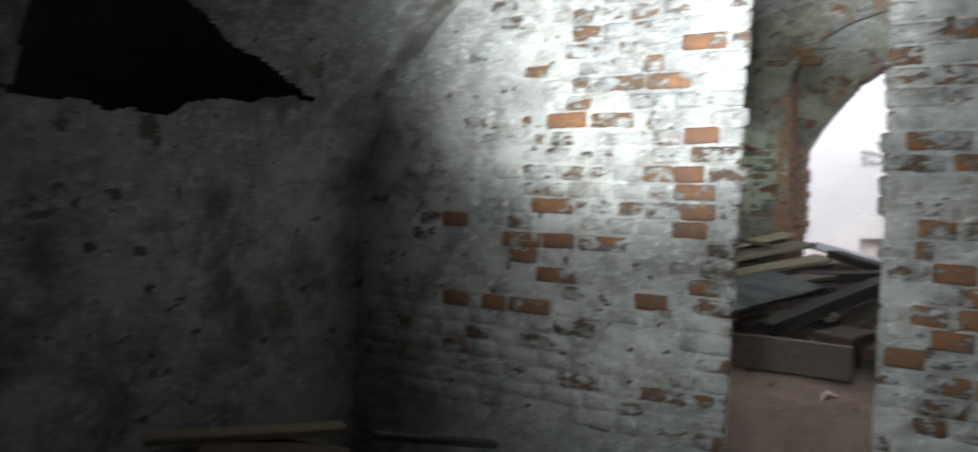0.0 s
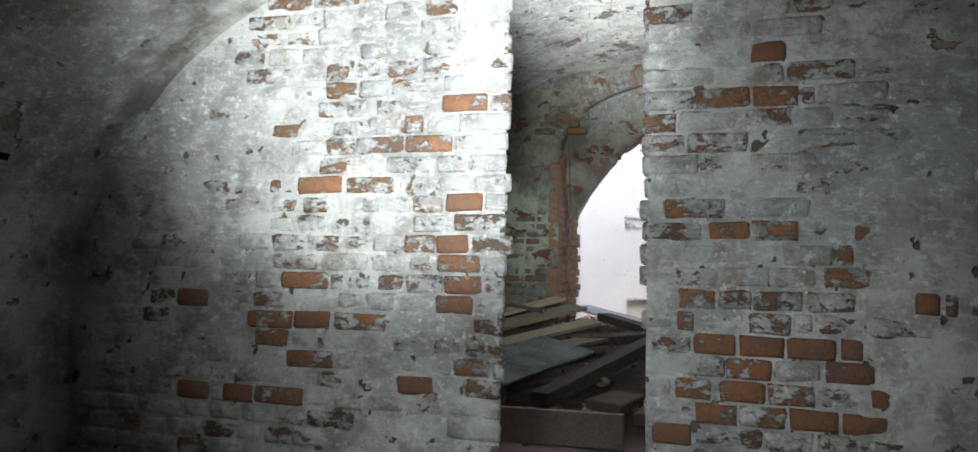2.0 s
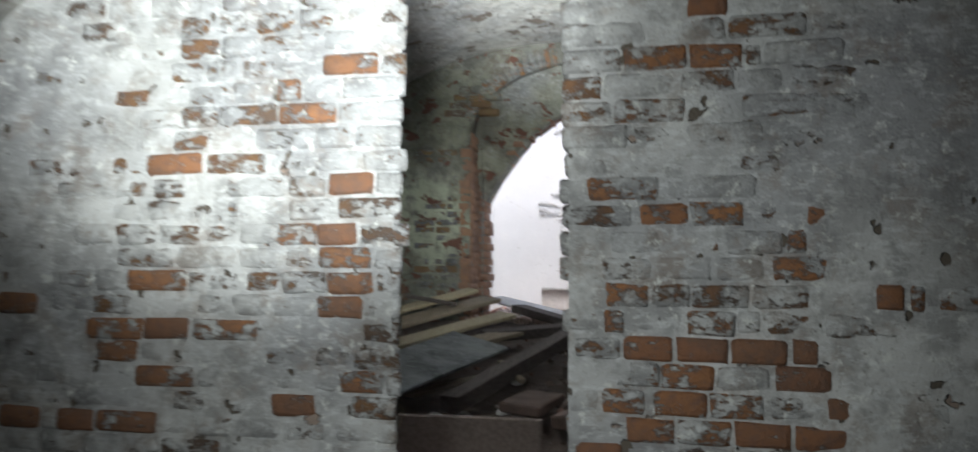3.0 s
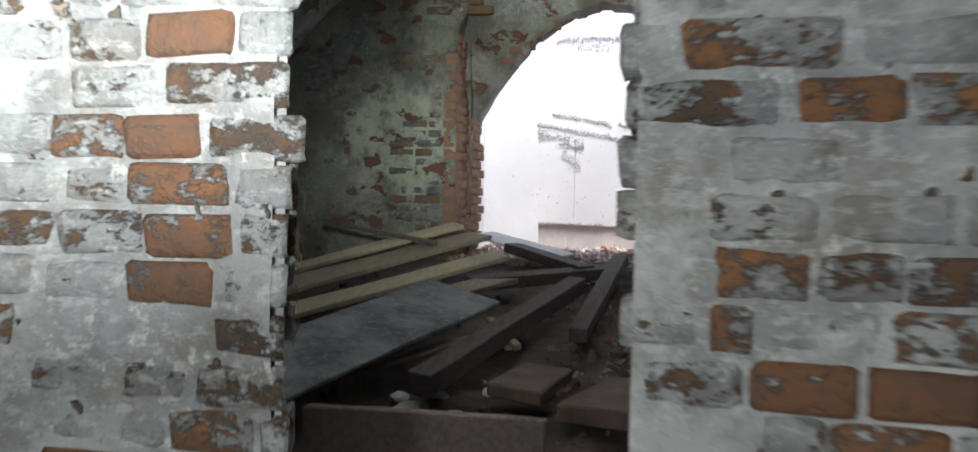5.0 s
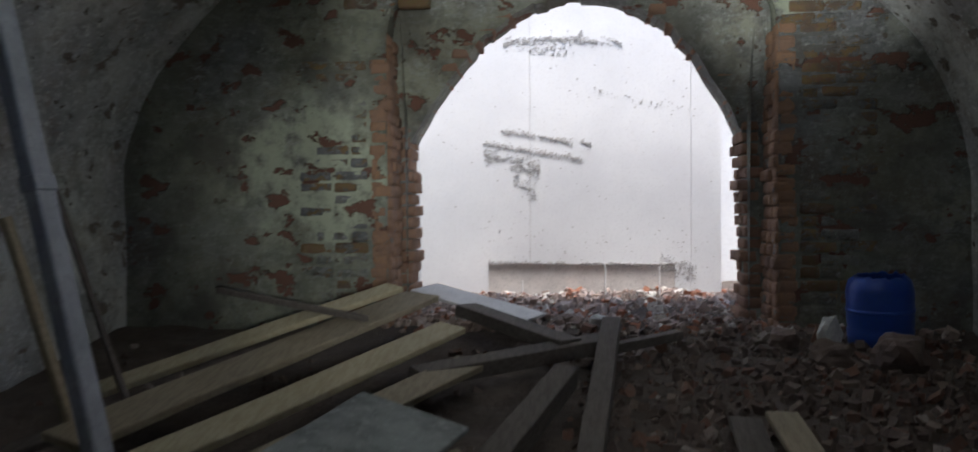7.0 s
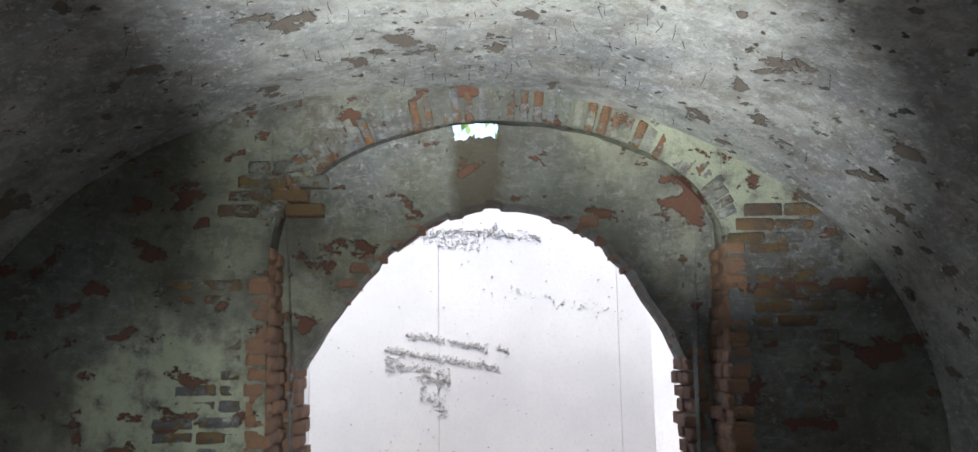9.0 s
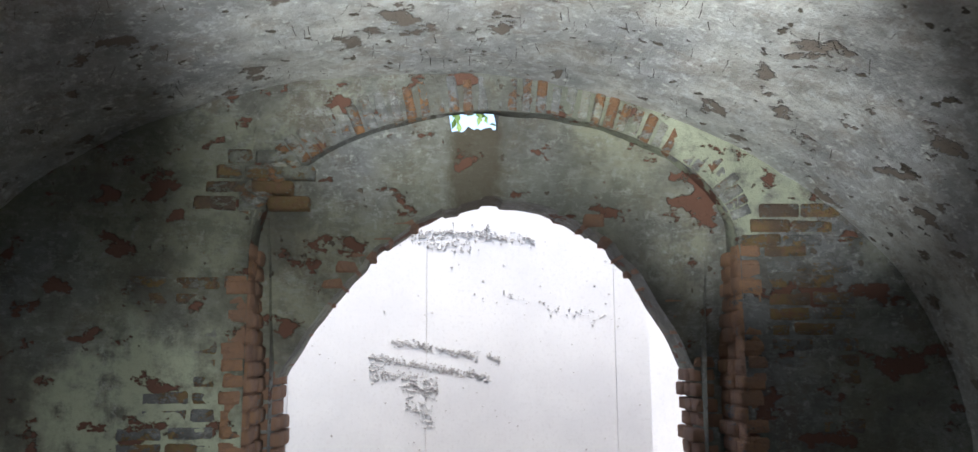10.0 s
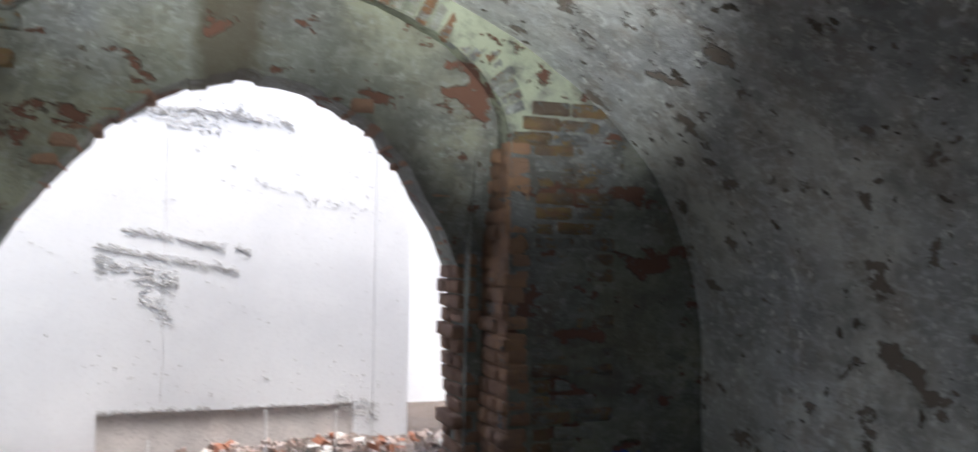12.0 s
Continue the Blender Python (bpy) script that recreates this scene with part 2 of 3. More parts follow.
BOX_F = [(0, 1, 3, 2), (4, 6, 7, 5), (0, 4, 5, 1), (2, 3, 7, 6), (0, 2, 6, 4), (1, 5, 7, 3)]


def block(name, x0, x1, y0, y1, z0, z1, material, parent=None):
    v = [(x, y, z) for x in (x0, x1) for y in (y0, y1) for z in (z0, z1)]
    return mesh_ob(name, v, BOX_F, material, parent)


# ---- structure: the dividing wall with its narrow broken gap ----
WALL_Y, WALL_BACK = 3.2, 3.48


def coat_sheet(name, x0, x1, z0, z1, y, material, parent, amp=0.014, step=0.018, sink=0.002, seed=0):
    """Uneven limewash that lies over joints and, in places, over whole bricks."""
    nx, nz = int((x1 - x0) / step) + 1, int((z1 - z0) / step) + 1
    v = []
    for i in range(nx):
        for j in range(nz):
            x, z = x0 + (x1 - x0) * i / (nx - 1), z0 + (z1 - z0) * j / (nz - 1)
            d = fbm(x + seed, 0, z, 1.9) * amp + fbm(x, seed, z, 11) * amp * 0.45 + fbm(x, seed, z, 27) * amp * 0.15
            d += 0.012 * min(1, max(0, (x - 0.25) / 0.25)) + 0.010 * min(1, max(0, (-1.6 - x) / 0.3)) * min(1, max(0, (z - 1.45) / 0.2))
            v.append((x, y + sink - d, z))
    return mesh_ob(name, v, [f[::-1] for f in grid_faces(nx, nz)], material, parent, True)


wall_left = tagged(block("wall_divide_left", -4.2, -1.05, WALL_Y + 0.02, WALL_BACK - 0.01, -0.3, 4.2, M_COAT),
                   "limewashed old brick wall with flaking coat and ragged broken end", "wall", kind="structure")
wall_right = tagged(block("wall_divide_right", -0.30, 2.6, WALL_Y + 0.02, WALL_BACK - 0.01, -0.3, 4.2, M_COAT),
                    "limewashed brick wall with bare orange bricks and ragged edge", "wall", kind="structure")
mesh_ob("mortar_core", [(x, y, z) for z in (-0.3, 3.4) for x, y in
                        ((-1.06, WALL_Y + 0.018), (-0.852, WALL_Y + 0.018), (-0.885, WALL_Y + 0.06), (-1.04, WALL_BACK - 0.03), (-1.06, WALL_BACK - 0.03))],
        [(0, 1, 2, 3, 4)[::-1], (5, 6, 7, 8, 9)] + [(i, (i + 1) % 5, (i + 1) % 5 + 5, i + 5) for i in range(5)], M_COAT, wall_left)
block("mortar_core", -0.325, -0.29, WALL_Y + 0.018, WALL_BACK - 0.03, -0.3, 3.4, M_COAT, wall_right)
coat_sheet("limewash_coat", -2.95, -0.862, 0.0, 3.2, WALL_Y, M_COAT, wall_left, seed=1)
coat_sheet("limewash_coat", -0.325, 1.85, 0.0, 3.2, WALL_Y, M_COAT, wall_right, seed=9)


def vault_z(x, cx, a, s, h):
    u = min(1, abs(x - cx) / a)
    return s + h * math.sqrt(1 - u * u)


V1 = (-0.57, 2.25, 1.42, 1.6)
V2 = (-1.0, 2.6, 1.95, 1.87)


def vault(name, y0, y1, prm, material, label, step=0.035, amp=0.02, hole=None, crease=0.0):
    cx, a, s, h = prm
    na, ny = int(3.4 * a / step), int((y1 - y0) / step) + 2
    v = []
    for i in range(na + 1):
        th = math.pi * i / na
        for j in range(ny):
            y = y0 + (y1 - y0) * j / (ny - 1)
            x, z = cx - a * math.cos(th), s + h * math.sin(th)
            d = fbm(x, y, z, 1.1) * amp + fbm(x, y, z, 6) * amp * 0.35
            v.append((x - math.cos(th) * d, y, z + math.sin(th) * d))
    skip = set()
    if hole:
        skip = {(i, j) for i in range(na) for j in range(ny - 1) if hole(*v[i * ny + j])}
    f = grid_faces(na + 1, ny, skip)
    n = len(v)
    for i in range(25):
        th = math.pi * i / 24
        for y in (y0, y1):
            v.append((cx - (a + 0.3) * math.cos(th), y, s + (h + 0.3) * math.sin(th)))
    if not hole:
        f += [(n + 2 * i, n + 2 * i + 2, n + 2 * i + 3, n + 2 * i + 1) for i in range(24)]
    ob = mesh_ob(name, v, f, material, None, True)
    return tagged(ob, label, "vault", kind="structure")


def side_wall(name, x, y0, y1, z0, z1, out, material, step=0.05):
    ny, nz = int((y1 - y0) / step) + 1, int((z1 - z0) / step) + 1
    v = []
    for i in range(ny):
        for j in range(nz):
            y, z = y0 + (y1 - y0) * i / (ny - 1), z0 + (z1 - z0) * j / (nz - 1)
            v.append((x + out * fbm(x, y, z, 1.1) * 0.02, y, z))
    f = grid_faces(ny, nz)
    n = len(v)
    v += [(x + out * 0.3, y, z) for y in (y0, y1) for z in (z0, z1)]
    f += [(n, n + 1, n + 3, n + 2), (1 - 1, n, n + 1, nz - 1)]
    ob = mesh_ob(name, v, f, material, None, True)
    return tagged(ob, "stained limewashed side wall under the vault", "wall", kind="structure")


def dark_recess(x, y, z):
    low = 1.84 + 0.17 * max(0, (y - 1.9) / 0.75) + 0.05 * fbm(y, 2, 0, 4)
    return x < -1.9 and low < z < 2.75 and 1.36 + 0.05 * fbm(z, 1, 0, 6) < y < 2.66 - (z - 1.99) * 3.3 + 0.09 * fbm(y, z, 0, 5)


vault("ceiling_vault_outer", -3.0, WALL_Y + 0.06, V1, M_VAULT_OUT, "stained plaster barrel vault with dark recess and mould", step=0.02, hole=dark_recess)
vault("ceiling_vault_inner", WALL_BACK - 0.03, 8.46, V2, M_VAULT, "limewashed barrel vault with flaked plaster and roots", step=0.032)
side_wall("wall_outer_west", V1[0] - V1[1], -3.0, WALL_Y + 0.06, -0.3, V1[2], -1, M_VAULT_OUT)
side_wall("wall_outer_east", V1[0] + V1[1], -3.0, WALL_Y + 0.06, -0.3, V1[2], 1, M_VAULT_OUT)
side_wall("wall_inner_west", V2[0] - V2[1], WALL_BACK - 0.03, 8.46, -0.3, V2[2], -1, M_VAULT)
side_wall("wall_inner_east", V2[0] + V2[1], WALL_BACK - 0.03, 8.46, -0.3, V2[2], 1, M_VAULT)
tagged(block("wall_outer_back", -3.2, 2.2, -3.3, -3.0, -0.3, 3.4, M_VAULT_OUT), "limewashed end wall behind the walker", "wall", kind="structure")
# the vault's dark broken-out recess: a shaft behind the shell, its shade painted near-black
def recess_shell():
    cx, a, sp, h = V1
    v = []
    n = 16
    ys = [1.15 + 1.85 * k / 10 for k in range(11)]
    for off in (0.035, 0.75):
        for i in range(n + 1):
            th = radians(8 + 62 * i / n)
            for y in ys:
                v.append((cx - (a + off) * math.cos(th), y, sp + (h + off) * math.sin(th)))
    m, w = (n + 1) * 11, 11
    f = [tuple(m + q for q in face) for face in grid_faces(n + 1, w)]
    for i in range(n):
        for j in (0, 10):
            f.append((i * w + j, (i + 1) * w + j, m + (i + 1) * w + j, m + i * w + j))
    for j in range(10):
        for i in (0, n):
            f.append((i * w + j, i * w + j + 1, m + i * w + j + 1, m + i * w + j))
    return tagged(mesh_ob("recess_shaft", v, f, M_SHAFT_SHADE), "dark recess broken through the vault, its shade painted in", "recess", kind="structure")


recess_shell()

# ---- end wall with arched niche ----
END_Y, END_BACK = 8.4, 9.1
NICHE = (-0.675, 1.185, 2.93, 0.70)
INF_Y, INF_BACK = 8.76, 9.04


def end_wall():
    """The wall's face and back around the niche, with the niche's soffit and jambs."""
    cx, a, s, h = NICHE
    v, f = [], []
    xs = []
    x = -4.0
    while x < 2.3:
        xs.append(x)
        x += 0.03
    xs += [cx - a, cx - a - 0.001, cx + a, cx + a + 0.001]
    xs = sorted(xs)
    nz = 90
    for x in xs:
        inside = abs(x - cx) <= a
        z0 = vault_z(x, *NICHE) if inside else -0.3
        for j in range(nz):
            z = z0 + (4.1 - z0) * j / (nz - 1)
            d = fbm(x, 3, z, 2.2) * 0.012 + fbm(x, 5, z, 10) * 0.006
            v.append((x, END_Y + d, z))
    f += [q[::-1] for q in grid_faces(len(xs), nz)]
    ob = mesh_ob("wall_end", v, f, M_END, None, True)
    tagged(ob, "greenish plastered end wall with bare brick quoins and arched niche", "wall", kind="structure")
    # soffit and jambs of the niche
    prof = [(cx - a, -0.3 + (s + 0.3) * i / 40) for i in range(40)]
    prof += [(cx - a * math.cos(math.pi * i / 60), s + h * math.sin(math.pi * i / 60)) for i in range(61)]
    prof += [(cx + a, s - (s + 0.3) * i / 40) for i in range(1, 41)]
    ny = 16
    for lo, hi, mat in ((0, 41, M_REVEAL), (40, 101, M_END), (100, 141, M_REVEAL)):
        v = []
        for x, z in prof[lo:hi]:
            for j in range(ny):
                y = END_Y - 0.004 + (END_BACK - END_Y) * j / (ny - 1)
                d = fbm(x, y, z, 7) * 0.016 + (fbm(x, y, z, 16) * 0.022 if z < 2.93 else 0)
                broken = 0.3 if abs(x + 0.79) < 0.14 and z > 3 and y > 8.46 else 0
                v.append((x + d, y, z + d * 0.6 + broken))
        mesh_ob("niche_reveal", v, grid_faces(len(v) // ny, ny), mat, ob, True)
    # outer face of the building
    v, f = [], []
    for k2, (x0, x1) in enumerate(((-8, cx - a), (cx + a, 8))):
        block("outer_pier", x0, x1, END_BACK - 0.05, END_BACK + 0.05, -0.3, 4.6, M_COAT, ob)
    block("outer_lintel", cx - a - 0.05, cx + a + 0.05, END_BACK - 0.04, END_BACK + 0.04, 4.05, 4.6, M_COAT, ob)
    return ob


wall_end = end_wall()


def opening_z(x):
    """The broken crown of the doorway in the niche's infill."""
    cx, a = -0.70, 1.07
    u = abs(x - cx) / a
    if u >= 1:
        return 2.33 if u < 1.03 else None
    p = 1.95 if x < cx else 2.45
    return 2.36 + 0.845 * (1 - u ** p)


def infill():
    cx, a, s, h = NICHE
    v, f = [], []
    n = 150
    cols = []
    for i in range(n + 1):
        x = cx - a - 0.02 + (2 * a + 0.04) * i / n
        o = opening_z(x)
        rag = 0.025 * noise.noise((x * 9, 1, 0)) + 0.015 * round(noise.noise((x * 5, 4, 2)) * 2)
        z0 = o + rag if o is not None else -0.3
        z1 = vault_z(min(max(x, cx - a), cx + a), *NICHE) + 0.03
        if -0.91 < x < -0.67:
            z1 = 3.54 + 0.03 * noise.noise((x * 30, 0, 0)) + (0.08 * (x + 0.91) / 0.24 if x < -0.7 else 0.05) * 0.4
        cols.append((x, z0, max(z1, z0 + 0.02)))
    nz = 40
    for side, y in ((0, INF_Y), (1, INF_BACK)):
        base = len(v)
        for x, z0, z1 in cols:
            for j in range(nz):
                z = z0 + (z1 - z0) * j / (nz - 1)
                lean = 0.28 * min(1, max(0, (z - 2.4) / 0.9))
                v.append((x, y - lean + fbm(x, side, z, 4) * 0.02, z))
        g = grid_faces(n + 1, nz)
        f += [tuple(base + q for q in (face[::-1] if side == 0 else face)) for face in g]
    m = (n + 1) * nz
    for i in range(n):
        f.append((i * nz, m + i * nz, m + (i + 1) * nz, (i + 1) * nz))
        f.append((i * nz + nz - 1, (i + 1) * nz + nz - 1, m + (i + 1) * nz + nz - 1, m + i * nz + nz - 1))
    ob = mesh_ob("wall_infill", v, f, M_INFILL, None)
    return tagged(ob, "rough rendered infill with a broken arched doorway", "wall", kind="structure")


wall_infill = infill()


# ---- ground ----
def ground_z(x, y):
    """Debris climbs from the gap to the doorway sill and runs on outside."""
    t = min(1, max(0, (y - 3.25) / 1.0))
    z = 0.18 + (0.66 - 0.18) * t * t * (3 - 2 * t)
    t = min(1, max(0, (y - 5.0) / 3.4))
    z += 0.47 * t
    right = min(1, max(0, (x + 0.7) / 1.2)) * min(1, max(0, (y - 6.0) / 1.5))
    z += 0.0 * right
    if y > 9:
        z += 0.05 * min(1, (y - 9) / 0.6) * (1 if x > -0.3 else 0.4)
    return z + fbm(x, y, 0, 1.7) * 0.035 + fbm(x, y, 4, 6) * 0.018


def sheet(name, xs, ys, fn, material, label, kind="structure", cat="ground"):
    v = [(x, y, fn(x, y)) for x in xs for y in ys]
    return tagged(mesh_ob(name, v, [q[::-1] for q in grid_faces(len(xs), len(ys))], material, None, True), label, cat, kind=kind)


def spaced(a, b, d):
    n = max(1, round((b - a) / d))
    return [a + (b - a) * i / n for i in range(n + 1)]


def floor_outer(x, y):
    d = math.hypot((x + 2.5) / 0.7, (y - 2.1) / 0.75)
    return 0.06 + 0.5 * max(0, 1 - d * d * 0.45) ** 1.5 + fbm(x, y, 0, 1.6) * 0.03 + fbm(x, y, 4, 7) * 0.012


def floor_gap(x, y):
    t = min(1, max(0, (y - 3.0) / 0.4))
    return floor_outer(x, min(y, 3.2)) * (1 - t) + ground_z(x, max(y, 3.25)) * t


sheet("floor_outer_room", spaced(-2.95, 1.8, 0.05), spaced(-3.0, 3.4, 0.05), floor_gap, M_FLOOR, "dark dirt floor with rubble heaped by the wall", cat="floor")
sheet("floor_inner_room", spaced(-3.7, 1.7, 0.04), spaced(3.38, 9.05, 0.04), ground_z, M_EARTH, "dusty debris floor rising to the doorway", cat="floor")
far = [-300, -120, -50, -20, -10, -6]
sheet("ground", far + spaced(-4, 4, 0.06) + [-q for q in far[::-1]], spaced(9.03, 11, 0.06) + [13, 18, 30, 60, 150, 400], ground_z, M_EARTH, "pinkish dusty building-site ground outside")


def stones(name, count, place, size, material, label, seed):
    """Broken brick and stone, uncountable."""
    rnd = random.Random(seed)
    v, f = [], []
    cube = [(x, y, z) for x in (-1, 1) for y in (-1, 1) for z in (-1, 1)]
    for _ in range(count):
        x, y = place(rnd)
        s = size[0] + (size[1] - size[0]) * rnd.random() ** 2.5
        q = Euler([rnd.uniform(0, 6.28) for _ in range(3)]).to_matrix()
        base = len(v)
        ext = (s, s * rnd.uniform(0.5, 0.9), s * rnd.uniform(0.3, 0.7))
        z = ground_z(x, y) + s * 0.18
        for c in cube:
            p = q @ Vector([c[i] * ext[i] * rnd.uniform(0.55, 1) for i in range(3)])
            v.append((x + p.x, y + p.y, z + p.z))
        f += [tuple(base + i for i in face) for face in BOX_F]
    return tagged(mesh_ob(name, v, f, material), label, "rubble", kind="stuff")


stones("rubble_outside", 3200, lambda r: (r.uniform(-1.9, 1.6), r.uniform(8.3, 10.2)), (0.012, 0.055), M_RUBBLE,
       "pale pinkish broken brick and stone rubble outside", 1)
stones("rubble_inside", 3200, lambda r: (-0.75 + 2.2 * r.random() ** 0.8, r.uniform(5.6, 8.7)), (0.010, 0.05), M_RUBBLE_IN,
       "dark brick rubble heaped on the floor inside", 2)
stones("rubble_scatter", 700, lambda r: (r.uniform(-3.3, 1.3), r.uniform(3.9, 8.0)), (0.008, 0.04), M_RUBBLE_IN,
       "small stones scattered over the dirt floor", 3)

# ---- the concrete wall outside ----
conc = tagged(block("wall_concrete", -7, 0.5, 10.224, 10.5, 0.6, 4.0, M_CONC_LOW),
              "pale cast concrete wall with honeycombed gravel streaks", "wall", kind="structure")


tagged(block("wall_concrete_far", 0.62, 7, 11.3, 11.55, 0.6, 5.0, M_CONC), "pale concrete wall farther off outside", "wall", kind="structure")


def panel(x0, x1, z0, z1):
    bm = box_bm(x1 - x0, 0.02, z1 - z0, 0)
    ob = part("panel", bm, M_CONC, conc)
    ob.location = ((x0 + x1) / 2, 10.212, (z0 + z1) / 2)


for x0, x1, z0 in ((-7, -4.503, 0.7), (-4.5, -2.004, 0.7), (-2.0, -1.42, 0.7), (-1.42, -1.063, 1.42), (-1.06, 0.13, 1.41), (0.13, 0.258, 0.7), (0.261, 0.5, 0.7)):
    panel(x0, x1, z0, 4.0)


def honeycomb(x0, z0, x1, z1, wide, count, seed):
    rnd = random.Random(seed)
    v, f = [], []
    for _ in range(count):
        t = rnd.random()
        x, z = x0 + (x1 - x0) * t, z0 + (z1 - z0) * t + rnd.gauss(0, wide)
        if noise.noise((x * 5, seed, z * 14)) < -0.3:
            continue
        s = rnd.uniform(0.002, 0.0065)
        base = len(v)
        n = 5
        a0 = rnd.uniform(0, 6)
        for k in range(n):
            a = a0 + k * 6.283 / n
            r = s * rnd.uniform(0.6, 1.3)
            v.append((x + r * 1.5 * math.cos(a), 10.199, z + r * math.sin(a)))
        v.append((x, 10.194, z))
        f += [(base + (k + 1) % n, base + k, base + n) for k in range(n)]
    mesh_ob("honeycomb", v, f, M_GRIT, conc)["label"] = "dark exposed gravel streak"


honeycomb(-1.28, 3.26, -0.62, 3.32, 0.02, 330, 1)
honeycomb(-0.95, 3.30, -0.30, 3.24, 0.018, 280, 2)
honeycomb(-1.15, 3.21, -0.75, 3.19, 0.025, 130, 3)
honeycomb(-1.30, 2.53, -0.55, 2.40, 0.015, 330, 4)
honeycomb(-1.46, 2.43, -0.62, 2.28, 0.014, 380, 5)
honeycomb(-1.45, 2.33, -0.98, 2.20, 0.035, 420, 6)
honeycomb(-1.2, 2.12, -1.0, 1.98, 0.04, 90, 7)
honeycomb(-0.55, 2.85, 0.2, 2.68, 0.02, 60, 8)
honeycomb(-1.42, 1.425, 0.15, 1.405, 0.008, 560, 9)
honeycomb(0.0, 1.41, 0.3, 1.34, 0.05, 200, 13)
honeycomb(-1.5, 1.6, 0.45, 1.5, 0.12, 120, 10)
honeycomb(-1.9, 2.9, 0.45, 2.5, 0.5, 150, 12)


# ---- loose timber and sheets ----
def plank(name, p0, p1, wide, thick, material, label, roll=0.0, cat="plank", seed=0, end_cut=0.0):
    """A board from p0 to p1 (its axis), its broad side up unless rolled."""
    p0, p1 = Vector(p0), Vector(p1)
    length = (p1 - p0).length
    bm = box_bm(wide, length, thick, min(0.005, thick * 0.2), 0.0, seed, cuts=8)
    for v in bm.verts:
        w = noise.noise((v.co.y * 1.3, seed * 5.3, 0))
        v.co.z += w * 0.010
        v.co.x += noise.noise((v.co.y * 1.1, seed * 2.7, 9)) * 0.008 + noise.noise((v.co.y * 14, v.co.x * 30, seed)) * 0.002
        if abs(v.co.y) > length * 0.48:
            v.co.y += noise.noise((v.co.x * 25, v.co.z * 10, seed)) * 0.02 + end_cut * v.co.x
    ob = part(name, bm, material)
    d = (p1 - p0).normalized()
    side = d.cross(Vector((0, 0, 1))).normalized()
    up = side.cross(d)
    m = Matrix((side, d, up)).transposed().to_4x4()
    ob.matrix_world = Matrix.Translation((p0 + p1) / 2) @ m @ Matrix.Rotation(radians(roll), 4, "Y")
    return tagged(ob, label, cat)


G = "loose timber in the heap"


def heap(*args, **kw):
    return tagged(plank(*args, **kw), group=G)


sheet_panel = plank("fibre_cement_sheet", (-1.98, 4.6, 0.84), (-1.30, 6.38, 1.125), 0.46, 0.022, M_SHEET,
                    "wide grey fibre cement sheet with dark stains, lying on planks", 12, "sheet", 1)
heap("timber_beam", (-1.24, 5.3, 0.85), (-0.74, 7.08, 1.12), 0.11, 0.10, M_WOOD_DARK, "long squared dark timber beam lying across rubble", 6, "beam", 2)
heap("timber_beam", (-0.66, 6.3, 0.93), (-0.50, 7.92, 1.24), 0.10, 0.08, M_WOOD_DARK, "short grey timber beam tilted up on the rubble", 0, "beam", 3)
heap("plank", (-2.75, 6.7, 1.10), (-1.68, 7.78, 1.45), 0.13, 0.03, M_WOOD_PALE, "long pale sawn plank on top of the heap", 10, "plank", 4)
heap("plank", (-2.5, 6.1, 1.06), (-1.60, 8.15, 1.36), 0.24, 0.035, M_WOOD, "broad weathered yellowish plank in the heap", 4, "plank", 5)
heap("plank", (-2.25, 5.85, 0.99), (-1.35, 7.7, 1.24), 0.17, 0.035, M_WOOD_PALE, "yellowish plank in the heap with splintered end", 8, "plank", 6)
heap("plank", (-2.05, 5.6, 0.93), (-1.2, 7.3, 1.13), 0.16, 0.035, M_WOOD, "weathered plank low in the heap", 10, "plank", 7)
heap("wooden_stick", (-2.6, 7.6, 1.45), (-1.72, 7.3, 1.34), 0.045, 0.03, M_WOOD_DARK, "thin dark stick lying across the planks", 0, "stick", 8)
heap("white_board", (-1.70, 8.75, 1.36), (-0.95, 8.25, 1.21), 0.26, 0.02, M_WHITE, "bright white board lying in the doorway", 6, "board", 9)
heap("timber_beam", (-1.35, 8.2, 1.27), (-0.72, 7.6, 1.17), 0.15, 0.07, M_WOOD_DARK, "dark timber beam lying under the white board", 0, "beam", 10)
heap("timber_beam", (-1.45, 7.1, 1.10), (-0.55, 7.75, 1.16), 0.11, 0.08, M_WOOD_DARK, "dark timber beam lying across the heap", 10, "beam", 11)
heap("plank", (-0.5, 7.7, 1.14), (-0.12, 8.0, 1.17), 0.07, 0.05, M_WOOD_DARK, "short dark offcut on the rubble", 0, "plank", 12)
heap("plank", (-0.06, 5.95, 0.85), (-0.01, 6.85, 1.0), 0.13, 0.03, M_WOOD_DARK, "dark board lying on the dirt", 0, "plank", 13)
heap("plank", (0.14, 5.85, 0.87), (0.14, 6.85, 1.02), 0.13, 0.03, M_WOOD, "grey-brown board lying on the dirt", 0, "plank", 14)
heap("plank", (-1.5, 4.76, 0.78), (-0.64, 4.84, 0.77), 0.035, 0.20, M_WOOD_DARK, "dark board standing on its edge in the dirt", 8, "plank", 15)
heap("plank", (-1.55, 5.5, 0.86), (-1.0, 6.35, 0.95), 0.09, 0.025, M_WOOD, "narrow weathered plank under the sheet", 0, "plank", 16)
